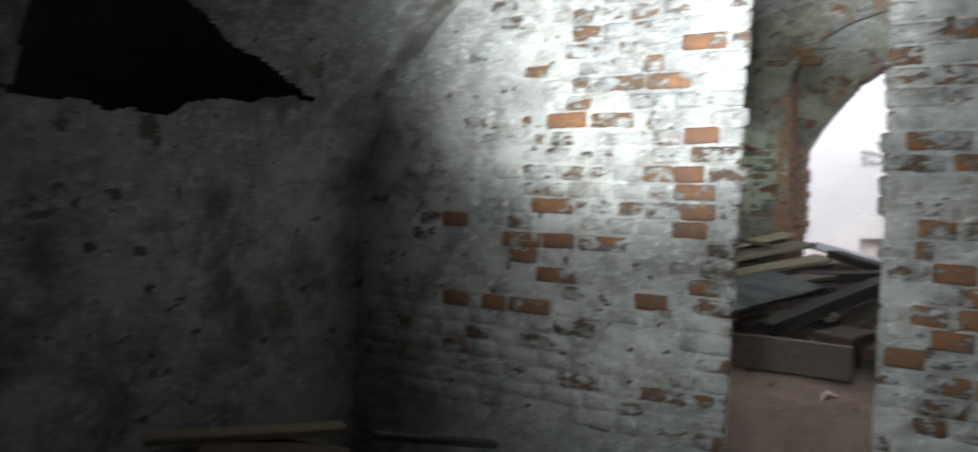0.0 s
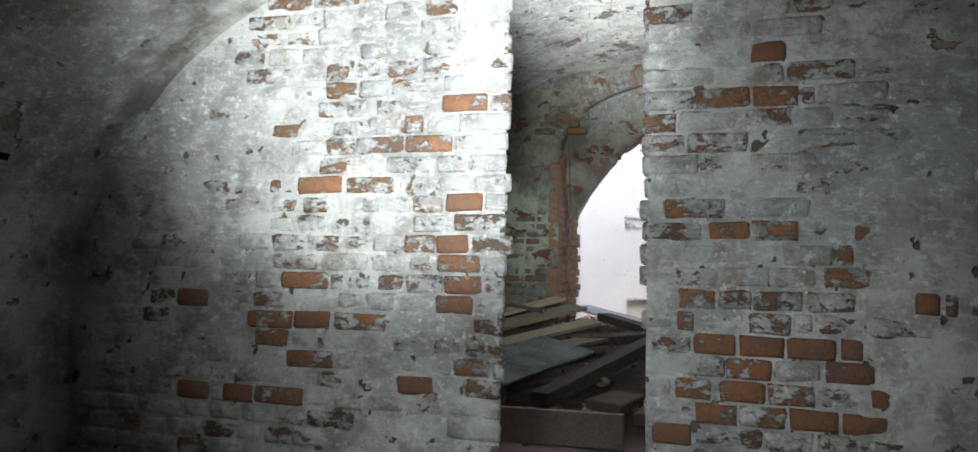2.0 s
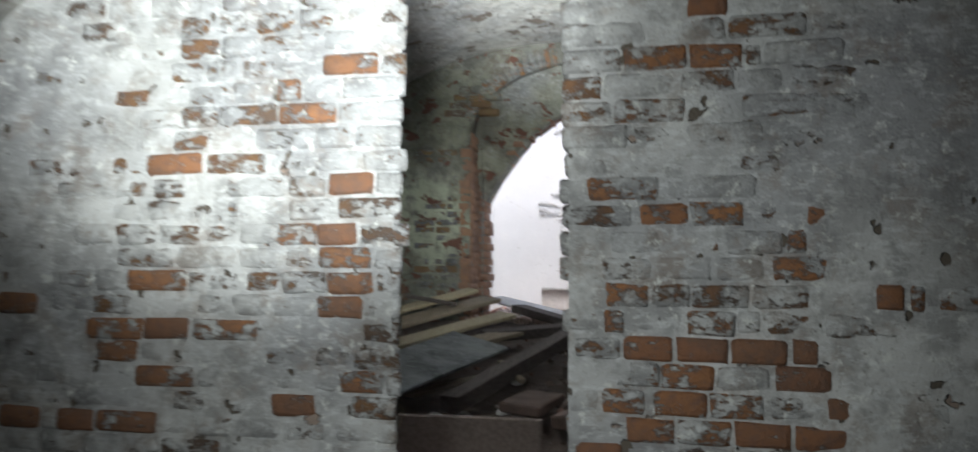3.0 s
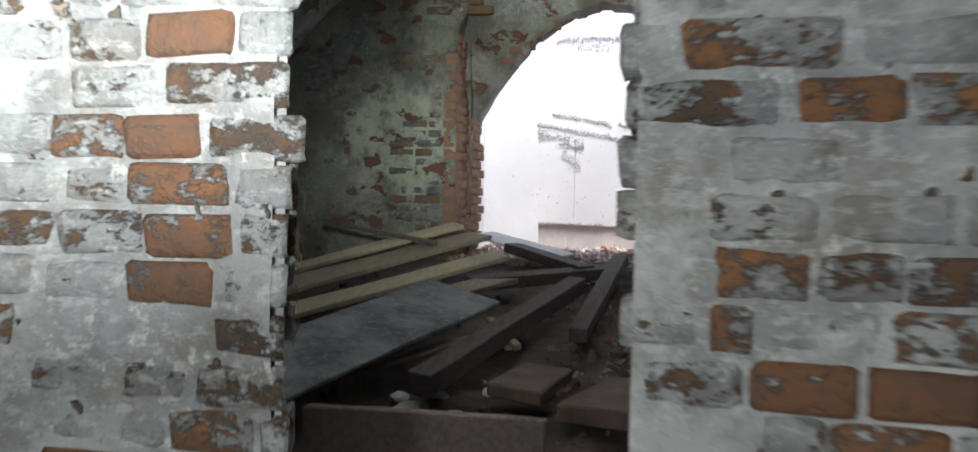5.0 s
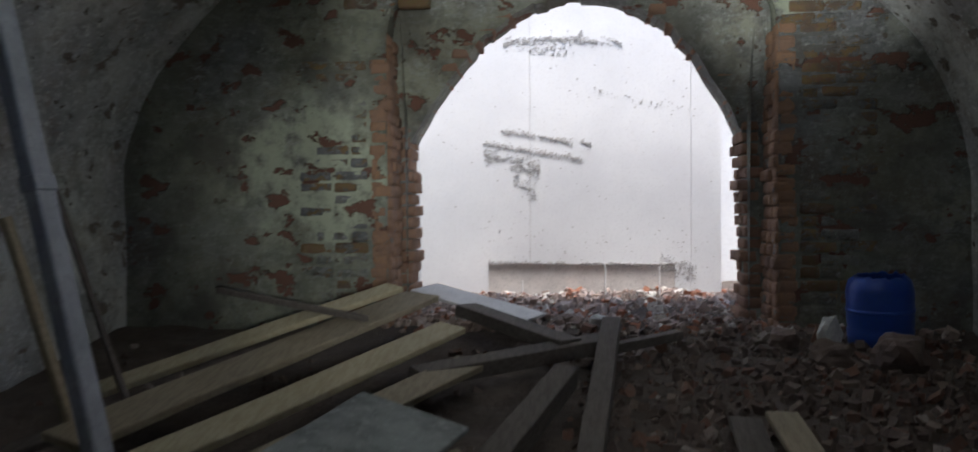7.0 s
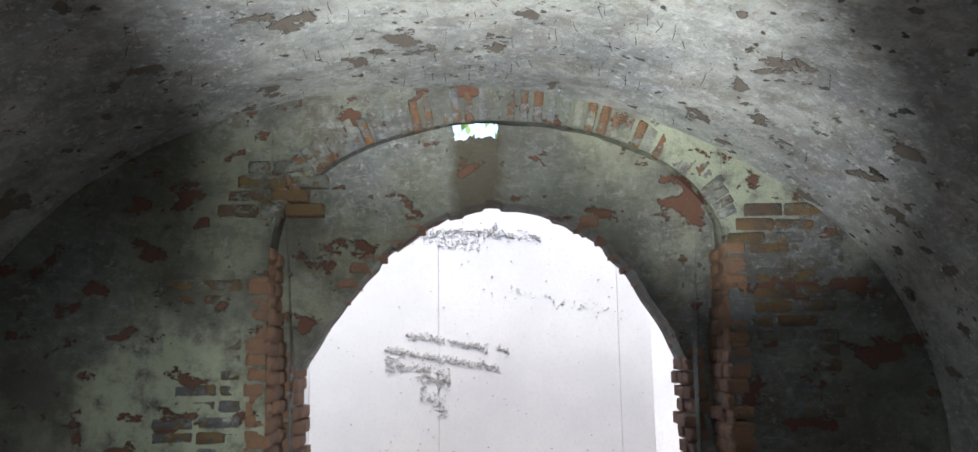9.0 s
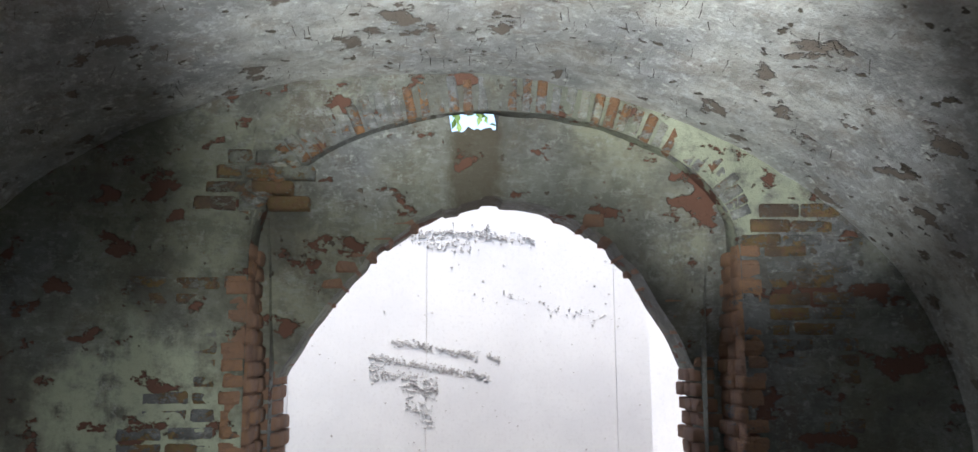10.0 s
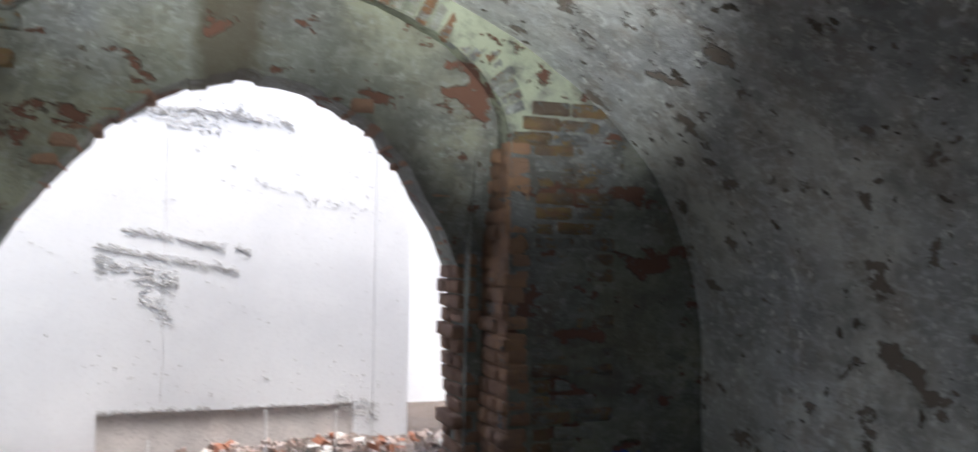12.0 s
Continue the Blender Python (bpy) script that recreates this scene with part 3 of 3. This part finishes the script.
heap("plank", (-1.15, 6.35, 0.98), (-0.93, 6.0, 0.9), 0.05, 0.03, M_WOOD, "short broken offcut leaning on the beam", 0, "plank", 17)
heap("plank", (-2.95, 6.2, 0.93), (-2.35, 6.9, 1.09), 0.13, 0.03, M_WOOD_DARK, "dark plank end under the heap", 0, "plank", 18)
plank("wooden_batten", (-2.53, 6.3, 0.86), (-2.93, 6.4, 1.85), 0.06, 0.03, M_WOOD, "wooden batten leaning against the side wall", 20, "batten", 19)
plank("wooden_stick", (-2.52, 6.6, 1.02), (-3.05, 6.85, 2.05), 0.03, 0.02, M_WOOD_DARK, "thin dark stick leaning against the wall", 0, "stick", 20)


def leaning_tube(p0, p1):
    p0, p1 = Vector(p0), Vector(p1)
    bm = box_bm(0.085, 0.05, (p1 - p0).length, 0.006, cuts=3)
    tube = part("steel_profile", bm, M_STEEL)
    tube.matrix_world = Matrix.Translation((p0 + p1) / 2) @ (p1 - p0).to_track_quat("Z", "Y").to_matrix().to_4x4()
    tagged(tube, "long grey steel profile leaning against the vault", "steel profile")
    b2 = box_bm(0.094, 0.059, 0.05, 0.004)
    sl = part("sleeve", b2, M_STEEL, tube)
    sl.location = (0, 0, -0.1)


leaning_tube((-2.03, 5.7, 0.78), (-2.62, 5.75, 3.32))


def lump(name, at, size, material, label, cat, seed, flat=1.0):
    bm = bmesh.new()
    bmesh.ops.create_icosphere(bm, subdivisions=2 if size < 0.1 else 3, radius=1)
    for v in bm.verts:
        n = v.co.copy()
        c = max(abs(n.x), abs(n.y), abs(n.z))
        v.co = n * (0.75 + 0.25 / c * 0.8) * (1 + 0.42 * fbm(n.x + seed * 1.7, n.y, n.z, 1.3) + 0.05 * fbm(n.x, n.y + seed, n.z, 5))
        v.co = Vector((v.co.x * size, v.co.y * size * 0.8, v.co.z * size * 0.7 * flat))
    ob = part(name, bm, material)
    ob.matrix_world = pose(*at, 0, 0, seed * 37)
    return tagged(ob, label, cat)


def slab(name, at, size, turn, tilt, material, label, cat, seed=0):
    ob = part(name, box_bm(*size, 0.008, 0.014, seed, cuts=3), material)
    ob.matrix_world = pose(*at, tilt[0], tilt[1], turn)
    return tagged(ob, label, cat)


slab("clay_slab", (-0.79, 5.5, 0.845), (0.24, 0.40, 0.06), -14, (4, 3), M_TILE, "reddish clay slab lying on the dirt", "slab", 2)
slab("stone_slab", (-0.40, 5.45, 0.80), (0.34, 0.52, 0.08), -24, (3, -4), M_TILE, "broken brownish flat slab lying on the dirt", "slab", 5)
slab("brick_piece", (-0.95, 4.95, 0.735), (0.20, 0.1, 0.06), 30, (5, 8), M_TILE, "broken brick lying on the dirt", "brick", 6)
slab("brick_piece", (-0.2, 5.15, 0.75), (0.22, 0.11, 0.07), -50, (5, 8), M_TILE, "broken brick lying on the dirt", "brick", 7)
for i, (x, y, s) in enumerate(((-1.42, 5.18, 0.07), (-1.28, 5.32, 0.09), (-1.36, 5.42, 0.06), (-1.18, 5.22, 0.08), (-1.5, 5.05, 0.06),
                               (-1.1, 5.36, 0.05), (-0.98, 5.62, 0.06), (-1.2, 5.5, 0.05), (-1.02, 6.3, 0.05), (-1.32, 5.02, 0.05))):
    tagged(lump("plaster_piece", (x, y, ground_z(x, y) + s * 0.35), s, M_FLAKE, "pale broken piece of plaster on the dirt", "rubble piece", i + 1, 0.5),
           group="plaster pieces")
lump("stone", (0.93, 7.72, ground_z(0.93, 7.72) + 0.08), 0.15, M_TILE, "large brownish stone beside the blue drum", "stone", 3)
lump("stone", (0.62, 7.8, ground_z(0.62, 7.8) + 0.05), 0.11, M_RUBBLE_IN, "rough stone beside the blue drum", "stone", 5)
lump("stone", (0.68, 8.0, ground_z(0.68, 8.0) + 0.1), 0.075, M_FLAKE, "pale upright stone beside the blue drum", "stone", 6, 1.9)
lump("stone", (0.45, 8.05, ground_z(0.45, 8.05) + 0.05), 0.09, M_TILE, "brick lump on the rubble heap", "stone", 9)
lump("stone", (-0.55, 8.5, ground_z(-0.55, 8.5) + 0.04), 0.08, M_FLAKE, "pale stone on the rubble heap", "stone", 12)


def lathe(profile, seg=40):
    bm = bmesh.new()
    rings = []
    for r, z in profile:
        rings.append([bm.verts.new((r * math.cos(2 * math.pi * k / seg), r * math.sin(2 * math.pi * k / seg), z)) for k in range(seg)])
    for a, b in zip(rings, rings[1:]):
        for k in range(seg):
            bm.faces.new((a[k], a[(k + 1) % seg], b[(k + 1) % seg], b[k]))
    bm.faces.new(rings[0][::-1])
    return bm, rings


def drum():
    bm, rings = lathe([(0.14, 0), (0.168, 0.02), (0.172, 0.1), (0.166, 0.115), (0.172, 0.13), (0.174, 0.32), (0.16, 0.375), (0.135, 0.40),
                       (0.128, 0.41), (0.128, 0.40), (0.15, 0.37), (0.164, 0.31), (0.16, 0.05)])
    for i in (7, 8, 9):
        for k, v in enumerate(rings[i]):
            v.co.z += 0.028 * noise.noise((k * 0.55, 1, 0)) - 0.01
    ob = part("plastic_drum", bm, M_BLUE, smooth=True)
    ob.matrix_world = pose(0.99, 8.12, ground_z(0.99, 8.12) - 0.02, 2, -3, 20)
    tagged(ob, "blue plastic drum with its top cut open", "drum")
    b2, _ = lathe([(0.171, 0.20), (0.178, 0.205), (0.178, 0.22), (0.171, 0.225)])
    part("hoop", b2, M_BLUE, ob, smooth=True)


drum()


def strand(pts, r, v, f):
    base = len(v)
    for p in pts:
        for k in range(3):
            a = 2.094 * k
            v.append((p[0] + r * math.cos(a), p[1] + r * math.sin(a), p[2] + (0.3 * r if k == 0 else 0)))
    for i in range(len(pts) - 1):
        for k in range(3):
            f.append((base + i * 3 + k, base + i * 3 + (k + 1) % 3, base + i * 3 + 3 + (k + 1) % 3, base + i * 3 + 3 + k))


def rootlets():
    rnd = random.Random(4)
    v, f = [], []
    for _ in range(420):
        x, y = rnd.gauss(-1.0, 0.9), rnd.uniform(5.0, 8.3)
        if abs(x + 1.0) > 2.0:
            continue
        z = vault_z(x, *V2) + 0.01
        n = rnd.uniform(0.015, 0.07)
        dx, dy = rnd.gauss(0, 0.015), rnd.gauss(0, 0.02)
        strand([(x, y, z), (x + dx * 0.3, y + dy * 0.4, z - n * 0.5), (x + dx, y + dy, z - n)], rnd.uniform(0.0005, 0.0014), v, f)
    tagged(mesh_ob("rootlets", v, f, M_ROOT), "fine dark rootlets hanging from the vault", "roots", kind="stuff")
    v, f = [], []
    for _ in range(34):
        z = rnd.choice((1.62, 1.56, 1.45, 1.2)) + rnd.gauss(0, 0.03)
        x, y = -0.868 + rnd.gauss(0, 0.006), rnd.uniform(3.26, 3.29)
        n = rnd.uniform(0.03, 0.08)
        strand([(x, y, z), (x + rnd.uniform(0, 0.015), y + rnd.gauss(0, 0.006), z - n * 0.4), (x + rnd.gauss(0.006, 0.006), y + rnd.gauss(0, 0.01), z - n)],
               0.0005, v, f)
    tagged(mesh_ob("dry_fibres", v, f, M_STRAW), "dry straw-coloured root fibres on the broken wall end", "roots", kind="stuff")


rootlets()


def cable():
    cu = bpy.data.curves.new("cable", "CURVE")
    cu.dimensions, cu.bevel_depth = "3D", 0.006
    sp = cu.splines.new("BEZIER")
    pts = ((-3.0, 5.9, 2.9), (-3.12, 6.0, 2.4), (-3.0, 6.0, 1.95), (-3.1, 6.0, 1.65))
    sp.bezier_points.add(len(pts) - 1)
    for b, p in zip(sp.bezier_points, pts):
        b.co, b.handle_left_type, b.handle_right_type = p, "AUTO", "AUTO"
    cu.materials.append(M_CABLE)
    tagged(new("cable", cu), "thin dark cable hanging from the vault", "cable")


cable()

# leaves over the concrete wall, seen through the crack under the arch
rnd = random.Random(8)
v, f = [], []
for _ in range(160):
    x, y, z = rnd.uniform(-1.6, 0.2), rnd.uniform(10.3, 10.8), 4.0 + abs(rnd.gauss(0, 0.25))
    q = Euler([rnd.uniform(0, 6) for _ in range(3)]).to_matrix()
    base = len(v)
    v += [tuple(Vector((x, y, z)) + q @ Vector(p)) for p in ((-0.05, 0, 0), (0, -0.025, 0.006), (0.06, 0, 0), (0, 0.025, 0.006))]
    f.append((base, base + 1, base + 2, base + 3))
tagged(mesh_ob("weeds", v, f, M_LEAF), "green weed leaves on top of the concrete wall", "weeds", kind="stuff")
for i, (x, z) in enumerate(((-0.45, 0.3), (-0.02, 0.24), (-1.12, 0.16))):
    rod = lathe([(0.007, 0), (0.007, z), (0.004, z + 0.005)], 8)[0]
    ob = part("steel_peg", rod, M_WHITE)
    ob.location = (x, 10.0, ground_z(x, 10.0) - 0.02)
    tagged(ob, "thin pale peg standing in the rubble", "peg", group="pegs")

# ---- outer room debris ----
plank("plank", (-2.62, 1.85, 0.60), (-2.2, 2.5, 0.60), 0.12, 0.03, M_WOOD, "dusty plank on the debris mound by the wall", 0, "plank", 31)
slab("stone_slab", (-2.18, 2.02, 0.52), (0.52, 0.62, 0.07), 30, (4, 6), M_TILE, "dusty flat slab on the debris mound", "slab", 9)
plank("wooden_stick", (-2.1, 2.55, 0.58), (-1.75, 2.95, 0.52), 0.05, 0.03, M_WOOD_DARK, "dark stick on the debris by the wall", 0, "stick", 33)
lump("plaster_piece", (-1.75, 2.75, 0.24), 0.06, M_FLAKE, "pale broken piece of plaster on the floor", "rubble piece", 21, 0.5)


# ---- bricks ----
def brick_mesh(seed, length=0.215, high=0.067, deep=0.1, shear=0.0):
    """A worn brick with a rounded, uneven face; shear breaks its right end back obliquely."""
    rnd = random.Random(seed)
    l, h = length / 2, high / 2
    j = lambda q: rnd.uniform(-q, q)
    v = []
    for i, x in enumerate((-l, -l + 0.014, l - 0.014, l)):
        for k, z in enumerate((-h, -h + 0.011, h - 0.011, h)):
            rim = i in (0, 3) or k in (0, 3)
            corner = i in (0, 3) and k in (0, 3)
            q = 0.97 if corner else 1
            v.append((x * q + j(0.003), (0.008 if rim else 0.0) + (0.005 if corner else 0) + j(0.003), z * q + j(0.003)))
    f = [(i * 4 + k, (i + 1) * 4 + k, (i + 1) * 4 + k + 1, i * 4 + k + 1) for i in range(3) for k in range(3)]
    ring = (0, 4, 8, 12, 13, 14, 15, 11, 7, 3, 2, 1)
    v += [(v[i][0] - (shear if v[i][0] > l * 0.5 else 0), deep, v[i][2]) for i in ring]
    f += [(ring[i], 16 + i, 16 + (i + 1) % 12, ring[(i + 1) % 12]) for i in range(12)]
    me = bpy.data.meshes.new("brick")
    me.from_pydata(v, [], f)
    me.shade_smooth()
    return me


def brick_set(material, deep, seed, shear=0.0):
    out = []
    for length in (0.215, 0.11):
        row = []
        for k in range(6):
            me = brick_mesh(seed + k + int(length * 1000), length, 0.067, deep, shear)
            me.materials.append(material)
            row.append(me)
        out.append(row)
    return out


def lay(parent, sets, rnd, x, y, z, length, turn=0.0, proud=0.010):
    """One brick of the nearest stock length, its face a little proud or sunk."""
    row = sets[0] if length > 0.16 else sets[1]
    ob = new("brick", rnd.choice(row))
    ob.parent = parent
    ob.matrix_world = pose(x, y + rnd.uniform(-proud, proud * 0.4), z + rnd.uniform(-0.003, 0.003), rnd.uniform(-1.2, 1.2), rnd.uniform(-0.9, 0.9), turn + rnd.uniform(-1, 1))
    ob.scale = (length / (0.215 if length > 0.16 else 0.11), 1, 1)
    return ob


PITCH = 0.0765


def edge_left(z):
    return -0.840 + 0.016 * noise.noise((z * 6, 0, 0)) + (0.02 if 1.69 < z < 1.76 else 0) - 0.008 * (1.5 - z)


def edge_right(z):
    e = -0.345 + 0.008 * noise.noise((z * 7, 5, 0)) + (0.02 if z < 1.45 else 0)
    return e + 0.05 if 1.46 < z < 1.55 else e


# bare bricks by course: (start, length); all the others keep their limewash
BARE_LEFT = {7: ((-2.25, 0.15), (-2.02, 0.13), (-1.87, 0.21)), 8: ((-1.255, 0.145),), 9: ((-1.73, 0.2), (-1.03, 0.14)),
             10: ((-1.88, 0.145),), 11: ((-1.92, 0.2), (-1.71, 0.16), (-1.53, 0.22)), 12: ((-2.27, 0.15), (-1.109, 0.15)),
             13: ((-1.77, 0.2), (-1.078, 0.15)), 14: ((-1.105, 0.17),), 15: ((-1.248, 0.128), (-1.115, 0.13)), 17: ((-1.084, 0.15),),
             18: ((-1.71, 0.19),), 20: ((-1.25, 0.19),), 21: ((-1.262, 0.08),), 22: ((-1.103, 0.18),)}
BARE_RIGHT = {6: ((-0.17, 0.14), (-0.02, 0.145), (0.135, 0.15)), 7: ((-0.3, 0.13),),
              8: ((-0.16, 0.135), (-0.02, 0.145), (0.136, 0.15), (0.295, 0.14)), 9: ((-0.23, 0.12), (-0.082, 0.145), (0.07, 0.145), (0.376, 0.067)),
              10: ((-0.148, 0.08), (-0.062, 0.145), (0.244, 0.145)), 11: ((-0.165, 0.137), (-0.02, 0.142), (0.13, 0.147), (0.293, 0.067)),
              12: ((-0.222, 0.055), (0.012, 0.128)), 13: ((-0.222, 0.127), (0.506, 0.07), (0.592, 0.035), (0.652, 0.11)), 14: ((0.244, 0.15),),
              15: ((0.283, 0.05),), 16: ((-0.128, 0.142), (0.02, 0.148), (0.333, 0.065)), 17: ((-0.275, 0.21),), 20: ((-0.19, 0.2),),
              22: ((-0.163, 0.177), (0.023, 0.147)), 24: ((0.015, 0.113),)}


def face_bricks(parent, sets, worn, ends, side, x_far, z0, table, seed):
    """Courses of the wall's face: the bare bricks in their places, limewashed ones between, broken ends behind."""
    rnd = random.Random(seed)
    for row in range(1, 32):
        z = z0 + PITCH * row
        e = (edge_left(z) if side < 0 else edge_right(z)) + rnd.uniform(-0.008, 0.008)
        lo, hi = (x_far, e) if side < 0 else (e, x_far)
        spans, x = [], lo
        for start, length in sorted(table.get(row, ())):
            spans.append((x, start - 0.01))
            lay(parent, worn, rnd, start + length / 2, WALL_Y - 0.010 - (0.012 if start > 0.4 or start < -1.5 else 0), z, length, proud=0.004)
            x = start + length + 0.01
        spans.append((x, hi))
        for a, b in spans:
            while b - a > 0.03:
                length = rnd.choice((0.12, 0.145, 0.15, 0.21))
                if b - a < length + 0.05:
                    length = b - a
                # laid from the wall's end inwards, so that the end brick is whole
                kit = ends if side < 0 and abs(b - e) < 1e-6 else sets
                lay(parent, kit, rnd, b - length / 2, WALL_Y, z, length)
                b -= length + rnd.uniform(0.008, 0.014)
        for depth, back in ((0.115, 0.14), (0.20, 0.2)):
            lay(parent, sets, rnd, e + side * (0.055 + (back if side < 0 else 0.0) + rnd.uniform(0, 0.02)), WALL_Y + depth, z, 0.11)


face_bricks(wall_left, brick_set(M_BRICK_L, 0.11, 10), brick_set(M_BRICK_BARE, 0.11, 20), brick_set(M_BRICK_L, 0.11, 15, 0.085), -1, -2.75, 0.561, BARE_LEFT, 1)
face_bricks(wall_right, brick_set(M_BRICK_R, 0.11, 30), brick_set(M_BRICK_BARE, 0.11, 40), None, 1, 1.2, 0.534, BARE_RIGHT, 2)


def wall_shards():
    """Splinters of brick and plaster that cling behind the crack at the wall's broken end."""
    for i, (z, high) in enumerate(((1.665, 0.05), (1.615, 0.062), (1.565, 0.055), (1.50, 0.05), (1.42, 0.06))):
        bm = box_bm(0.024, 0.028, high, 0.006, 0.012, i + 3, cuts=2)
        ob = part("shard", bm, M_BRICK_BARE if i in (1, 2) else M_FLAKE, wall_left, "loose plaster shard")
        ob.location = (-0.872 + 0.004 * (i % 2), WALL_Y + 0.066, z)


wall_shards()


def quoins():
    """Brick courses beside the niche and the bare voussoirs of its arch."""
    rnd = random.Random(5)
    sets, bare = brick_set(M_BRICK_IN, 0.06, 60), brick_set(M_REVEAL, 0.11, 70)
    arch = brick_set(M_VOUSS, 0.06, 90)
    cx, a, s, h = NICHE
    row = 0
    z = 1.25
    while z < 2.95:
        for side in (-1, 1):
            x = cx + side * (a + 0.004)
            for k in range(rnd.choice((2, 3)) if side < 0 else 3):
                length = 0.11 if k == 0 or rnd.random() < 0.3 else 0.215
                lay(wall_end, bare if k == 0 else sets, rnd, x + side * (length / 2 + rnd.uniform(-0.02, 0.005) * (k == 0)), END_Y - 0.001, z, length, proud=0.005)
                x += side * (length + 0.011)
        z += PITCH
        row += 1
    # plaster fallen from the spandrel
    for row in range(4):
        x = -2.13 + 0.05 * row
        while x < -1.72 + 0.02 * (row % 2):
            length = rnd.choice((0.12, 0.2))
            lay(wall_end, sets, rnd, x + length / 2, END_Y - 0.006, 3.16 + PITCH * row, length, proud=0.006)
            x += length + 0.012
    for row in range(3):
        for k in range(2 if row else 3):
            lay(wall_end, sets, rnd, 0.62 + 0.21 * k + 0.05 * row, END_Y - 0.004, 2.98 + PITCH * row, 0.2, proud=0.005)
    z = 1.15
    while z < 2.98:
        for side in (-1, 1):
            for k in range(3):
                b = lay(wall_end, bare, rnd, cx + side * (a - rnd.uniform(0.006, 0.034)), END_Y + 0.058 + 0.118 * k, z, 0.11, turn=-90 * side)
        z += PITCH
    n = 44
    for i in range(n + 1):
        th = math.pi * (0.08 + 0.84 * i / n)
        nx, nz = -math.cos(th) / a, math.sin(th) / h
        q = math.hypot(nx, nz)
        nx, nz = nx / q, nz / q
        px, pz = cx - a * math.cos(th), s + h * math.sin(th)
        ob = new("brick", rnd.choice(arch[0]))
        ob.parent = wall_end
        length = rnd.uniform(0.15, 0.2) * (0.6 + 0.4 * math.sin(th))
        ang = math.degrees(math.atan2(nz, nx))
        ob.matrix_world = pose(px + nx * length / 2, END_Y - 0.006 + rnd.uniform(-0.005, 0.005), pz + nz * length / 2, 0, -ang, 0)
        ob.scale = (length / 0.215, 1, 0.78)


quoins()


def ragged_bricks():
    """Broken brick ends round the doorway in the infill."""
    rnd = random.Random(6)
    sets = brick_set(M_BARE, 0.11, 80)
    for side in (-1, 1):
        z = 1.1
        while z < 2.42:
            x = -0.70 + side * (1.07 + rnd.uniform(-0.02, 0.03))
            for k in range(3):
                lay(wall_infill, sets, rnd, x + side * 0.055 + rnd.uniform(-0.014, 0.014), INF_Y - 0.004 + 0.095 * k, z, 0.11)
            z += PITCH
    z = 2.42
    while z < 3.12:
        for side in (-1, 1):
            u = max(0, 1 - (z - 2.36) / 0.845) ** (1 / (1.95 if side < 0 else 2.45))
            x = -0.70 + side * 1.07 * u
            for k in range(3):
                lay(wall_infill, sets, rnd, x + side * (0.075 + rnd.uniform(-0.01, 0.02)), INF_Y + 0.012 + 0.085 * k - 0.28 * min(1, (z - 2.4) / 0.9), z, 0.11)
        z += PITCH


ragged_bricks()
